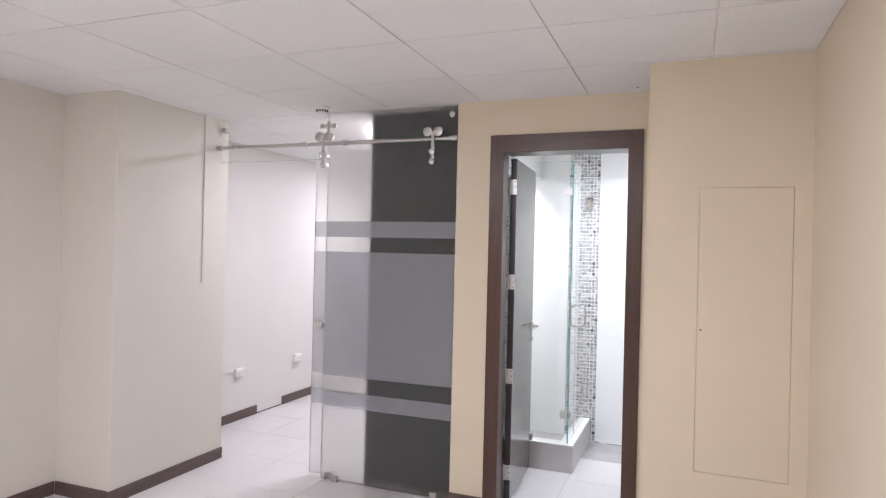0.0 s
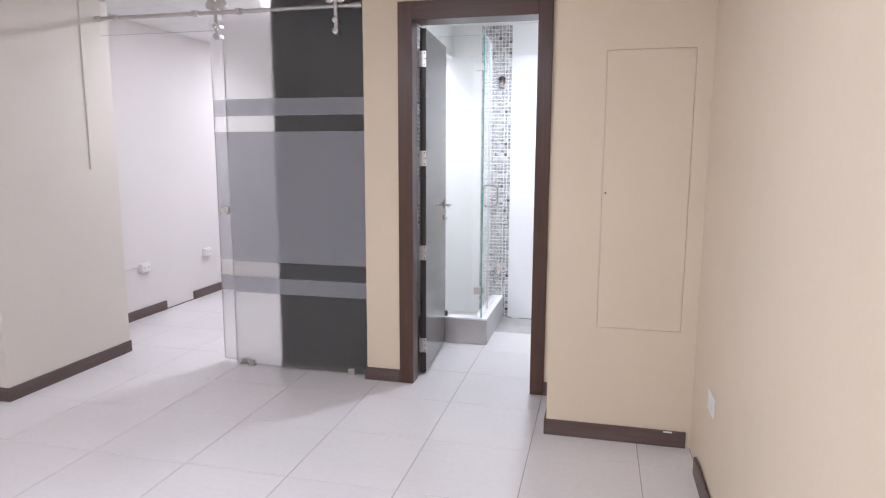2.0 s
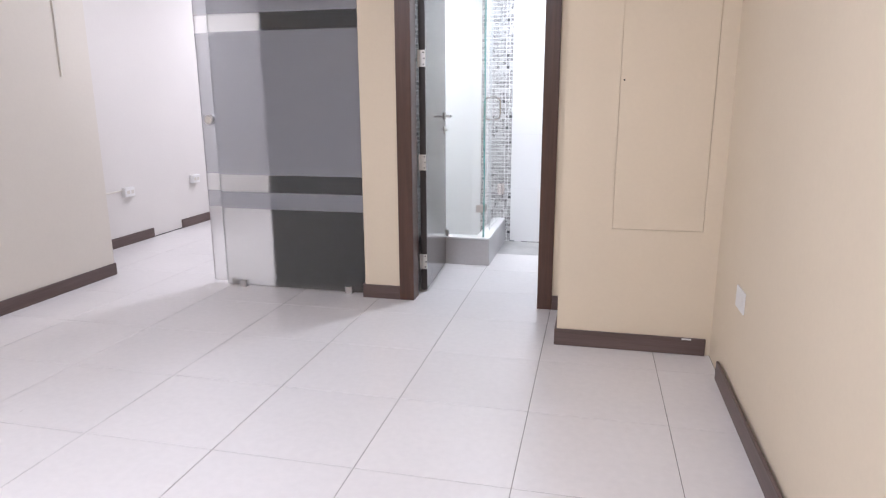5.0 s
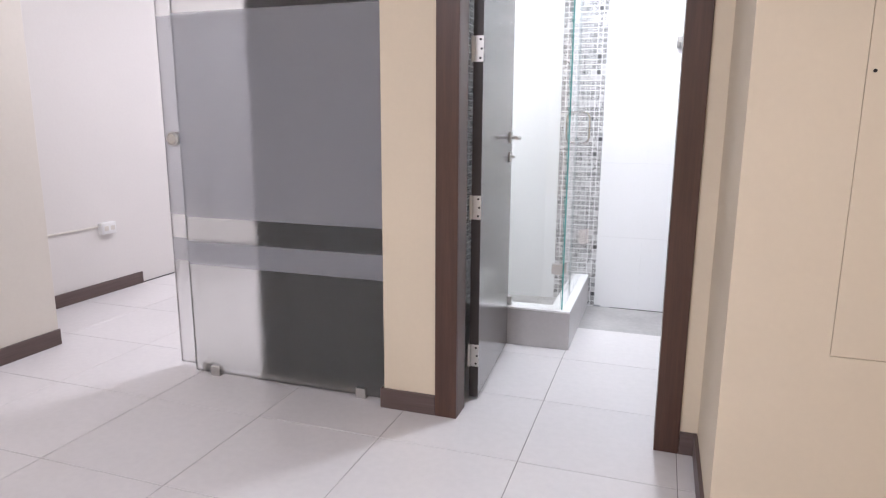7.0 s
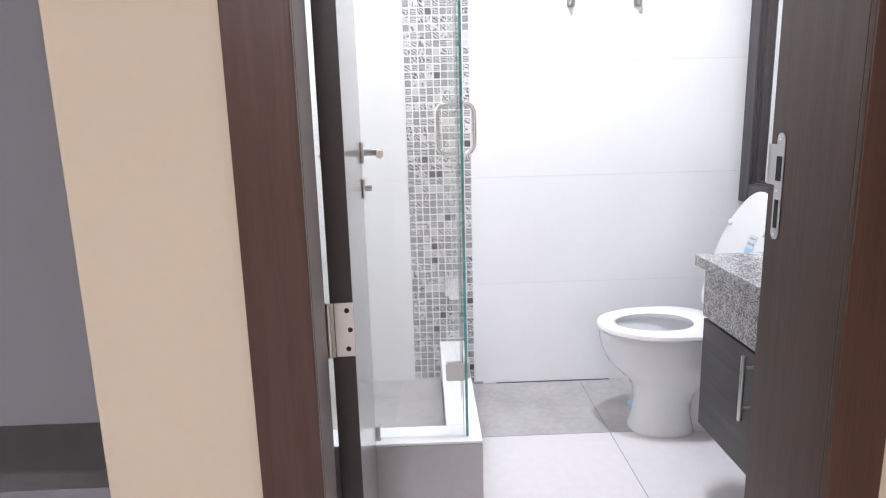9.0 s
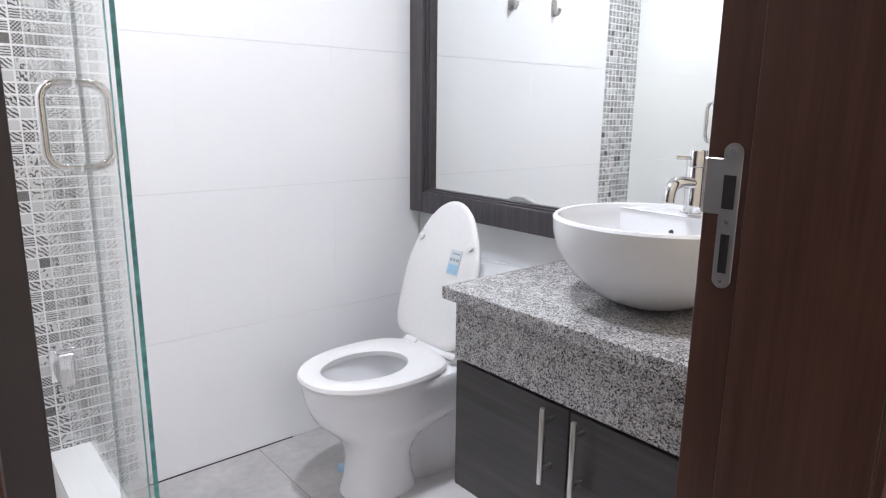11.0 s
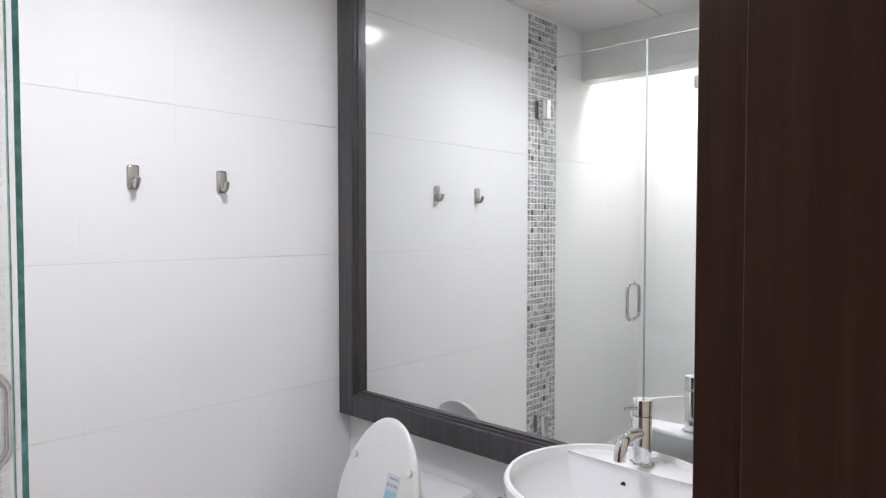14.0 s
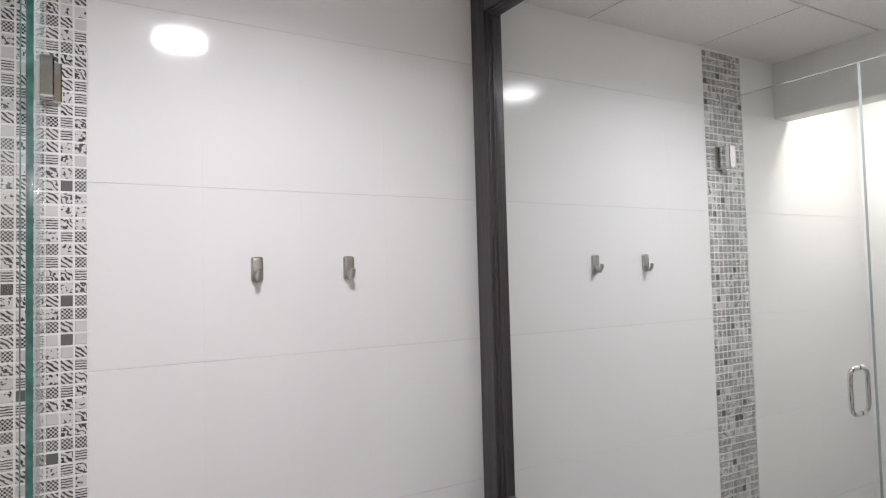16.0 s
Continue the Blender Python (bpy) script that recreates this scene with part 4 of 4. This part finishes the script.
for dy in (-0.115, 0.115):
    bm = rod(bmesh.new(), (0.315, dy, 0.004), (0.315, dy, 0.014), 0.011, 16, bevel=0.002)
    bmesh.ops.transform(bm, matrix=lid_pose, verts=bm.verts)
    part("bumper", bm, M_PLASTIC, lid, smooth=True)
bm = box(0.222, -0.085, 0.0058, 0.298, -0.035, 0.0072)
bmesh.ops.transform(bm, matrix=lid_pose, verts=bm.verts)
sticker = part("sticker", bm, M_PAPER, lid, "small printed label in grey and blue")
for i, (a, b, c0, c1, mt) in enumerate(((0.226, 0.254, -0.082, -0.038, M_BLUE), (0.264, 0.272, -0.080, -0.066, M_GREYPRINT), (0.264, 0.272, -0.062, -0.054, M_GREYPRINT), (0.264, 0.272, -0.050, -0.040, M_GREYPRINT), (0.284, 0.289, -0.078, -0.045, M_GREYPRINT))):
    bm = box(a, c0, 0.0070, b, c1, 0.0078)
    bmesh.ops.transform(bm, matrix=lid_pose, verts=bm.verts)
    part("print_bar", bm, mt, lid)
for dy in (-0.128, 0.055):
    part("seat_hinge", rod(bmesh.new(), (0.272, TCY + 0.018 + dy - 0.026, RIM + 0.022), (0.272, TCY + 0.018 + dy + 0.026, RIM + 0.022), 0.012, 18, bevel=0.003), M_PLASTIC, toilet, smooth=True)
# sloping shoulder and low tank
tank = [oval(0.235, 0.56, 0.146, RIM - 0.03, back=6, power=4), oval(0.250, 0.562, 0.152, RIM + 0.012, back=6, power=4), oval(0.305, 0.562, 0.156, RIM + 0.050, back=7, power=5),
        oval(0.352, 0.562, 0.160, RIM + 0.11, back=7, power=5), oval(0.385, 0.562, 0.164, RIM + 0.18, back=7, power=5), oval(0.388, 0.562, 0.165, 0.585, back=7, power=5)]
part("tank", loft(bmesh.new(), tank), M_PORCELAIN, toilet, smooth=True)
part("tank_lid", loft(bmesh.new(), [oval(0.380, 0.563, 0.171, 0.587, back=8, power=5), oval(0.378, 0.563, 0.173, 0.600, back=8, power=5), oval(0.390, 0.560, 0.165, 0.612, back=8, power=5), oval(0.42, 0.55, 0.14, 0.616, back=8, power=5)]), M_PORCELAIN, toilet, smooth=True)
part("flush_button", rod(bmesh.new(), (0.430, TCY - 0.160, 0.575), (0.430, TCY - 0.185, 0.575), 0.013, 20, bevel=0.003), M_CHROME, toilet, "chrome flush lever boss", smooth=True)
part("bolt_cap", rod(bmesh.new(), (0.004, TCY + 0.045, 0.060), (-0.008, TCY + 0.062, 0.060), 0.013, 16, bevel=0.003), M_BLUE, toilet, "blue plastic bolt cap", smooth=True)


# robe hooks
def robe_hook(x):
    h = holder("robe_hook", "small brushed steel robe hook on the tiles", "hook", "robe hooks")
    y = BACK_Y
    bm = box(x - 0.0148, y - 0.008, 1.474, x + 0.0148, y, 1.538, 0.007, 3)
    part("plate", bm, M_STEEL, h, smooth=True)
    bm = tube(bmesh.new(), [(x, y - 0.004, 1.496), (x, y - 0.014, 1.482), (x, y - 0.024, 1.480), (x, y - 0.032, 1.490), (x, y - 0.036, 1.504)], 0.0068, 12)
    part("prong", bm, M_STEEL, h, smooth=True)


robe_hook(-0.162)
robe_hook(0.088)

# ---- pieces of floor and walls ----
MESHES = {}


def tile_mesh(w, h, d, mat, cham=0.0012, side=None):
    """A tile in its own plane: w along x, h along y, face at z = 0, with eased edges."""
    cx = cham if side is None else side
    key = (round(w, 4), round(h, 4), d, mat.name)
    if key not in MESHES:
        v = [(0, 0, -d), (w, 0, -d), (w, h, -d), (0, h, -d), (0, 0, -cham), (w, 0, -cham), (w, h, -cham), (0, h, -cham),
             (cx, cham, 0), (w - cx, cham, 0), (w - cx, h - cham, 0), (cx, h - cham, 0)]
        f = [(8, 9, 10, 11)]
        for k in range(4):
            j = (k + 1) % 4
            f += [(k, j, 4 + j, 4 + k), (4 + k, 4 + j, 8 + j, 8 + k)]
        me = bpy.data.meshes.new("tile")
        me.from_pydata(v, [], f)
        me.materials.append(mat)
        MESHES[key] = me
    return MESHES[key]


def piece(name, me, m, parent):
    ob = new(name, me)
    ob.parent = parent
    ob.matrix_parent_inverse = Matrix.Identity(4)
    ob.matrix_basis = m
    return ob


def cells(lo, hi, start, step):
    marks = sorted({lo, hi} | {start + k * step for k in range(-30, 31) if lo + 0.006 < start + k * step < hi - 0.006})
    return list(zip(marks, marks[1:]))


# floor tiles
T, GAP = 0.49, 0.0026
for a, b in cells(FAR_X, RIGHT_X, -0.103, T):
    for c, d in cells(REAR_Y, END_Y, 2.842, T):
        if a > -1.8 and (c > 5.24 or (a > 0.6)):
            continue
        if b < LEFT_X + 0.01 and d < COL_Y0:
            continue
        grey = c > 4.7 and a > -1.2
        if grey and c > 4.79:
            d = min(d, BACK_Y + 0.004)
        mat = M_GREYTILE if grey else M_FLOOR
        piece("tile", tile_mesh(b - a - GAP, d - c - GAP, 0.006, mat, 0.0008), pose(a + GAP / 2, c + GAP / 2, random.uniform(-0.0003, 0.0002)), floor)

# white wall tiles
TW, TH, SPLITS = 0.2475, 0.4275, (-0.787, -0.5395)
MOS2 = (4.085, 4.3325)


def wall_tiles(parent, ranges, start, place):
    for lo, hi in ranges:
        for a, b in cells(lo, hi, start, TW):
            for c, d in cells(0.0, CEIL, 0.0, TH):
                piece("tile", tile_mesh(b - a - 0.00006, d - c - 0.0014, 0.0075, M_TILE, 0.0006, 0.00002), place(a + 0.00003, c + 0.0007), parent)


wall_tiles(wall_bath_far, ((DARK_X0 + 0.10, SPLITS[0]), (SPLITS[1], BATH_X)), 0.2035,
           lambda a, c: pose(a, BACK_Y + random.uniform(0, 0.00015), c, 90 + random.uniform(-0.05, 0.05), 0, random.uniform(-0.04, 0.04)))
wall_tiles(wall_bath_right, ((WALL_B + 0.005, BACK_Y),), BACK_Y, lambda a, c: pose(BATH_X, BACK_Y + WALL_B + 0.005 - a, c, 90, 0, -90))
wall_tiles(wall_shower, ((DARK_Y + 0.08, BACK_Y),), BACK_Y, lambda a, c: pose(DARK_X0 + 0.1085, a, c, 90, 0, 90))

wall_tiles(wall_entry, ((WALL_B + 0.002, MOS2[0]), (MOS2[1], 4.424)), MOS2[1], lambda a, c: pose(-1.0205, a, c, 90, 0, 90))

# mosaic strips
PX, PZ, GW = 0.0275, 0.0285, 0.0042
NX = 9
near = tile_mesh(PX - GW, PZ - GW, 0.007, M_MOSAIC, 0.0012)
part("mosaic_grout", box(SPLITS[0], BACK_Y + 0.0012, 0, SPLITS[1], BACK_Y + 0.0085, CEIL), M_MGROUT, wall_bath_far, "white grout bed")
part("mosaic_grout", box(-1.0290, MOS2[0], 0, -1.0214, MOS2[1], BATH_CEIL), M_MGROUT, wall_entry, "white grout bed")
rest = bmesh.new()
for i in range(NX):
    for j in range(int(BATH_CEIL / PZ)):
        x, z = SPLITS[0] + i * PX + GW / 2, 0.004 + j * PZ + GW / 2
        if 1.02 < z < 1.96:
            piece("mosaic_tile", near, pose(x, BACK_Y + random.uniform(-0.0003, 0.0005), z, 90, 0, 0), wall_bath_far)
        else:
            block(rest, x, BACK_Y + random.uniform(-0.0003, 0.0005), z, x + PX - GW, BACK_Y + 0.0075, z + PZ - GW)
strip = part("mosaic_strip", rest, M_MOSAIC, wall_bath_far)
strip["kind"] = "stuff"
rest = bmesh.new()
for i in range(NX):
    for j in range(int(BATH_CEIL / PZ)):
        y, z = MOS2[0] + i * PX + GW / 2, 0.004 + j * PZ + GW / 2
        block(rest, -1.028, y, z, -1.0205, y + PX - GW, z + PZ - GW)
strip = part("mosaic_strip", rest, M_MOSAIC, wall_entry)
strip["kind"] = "stuff"
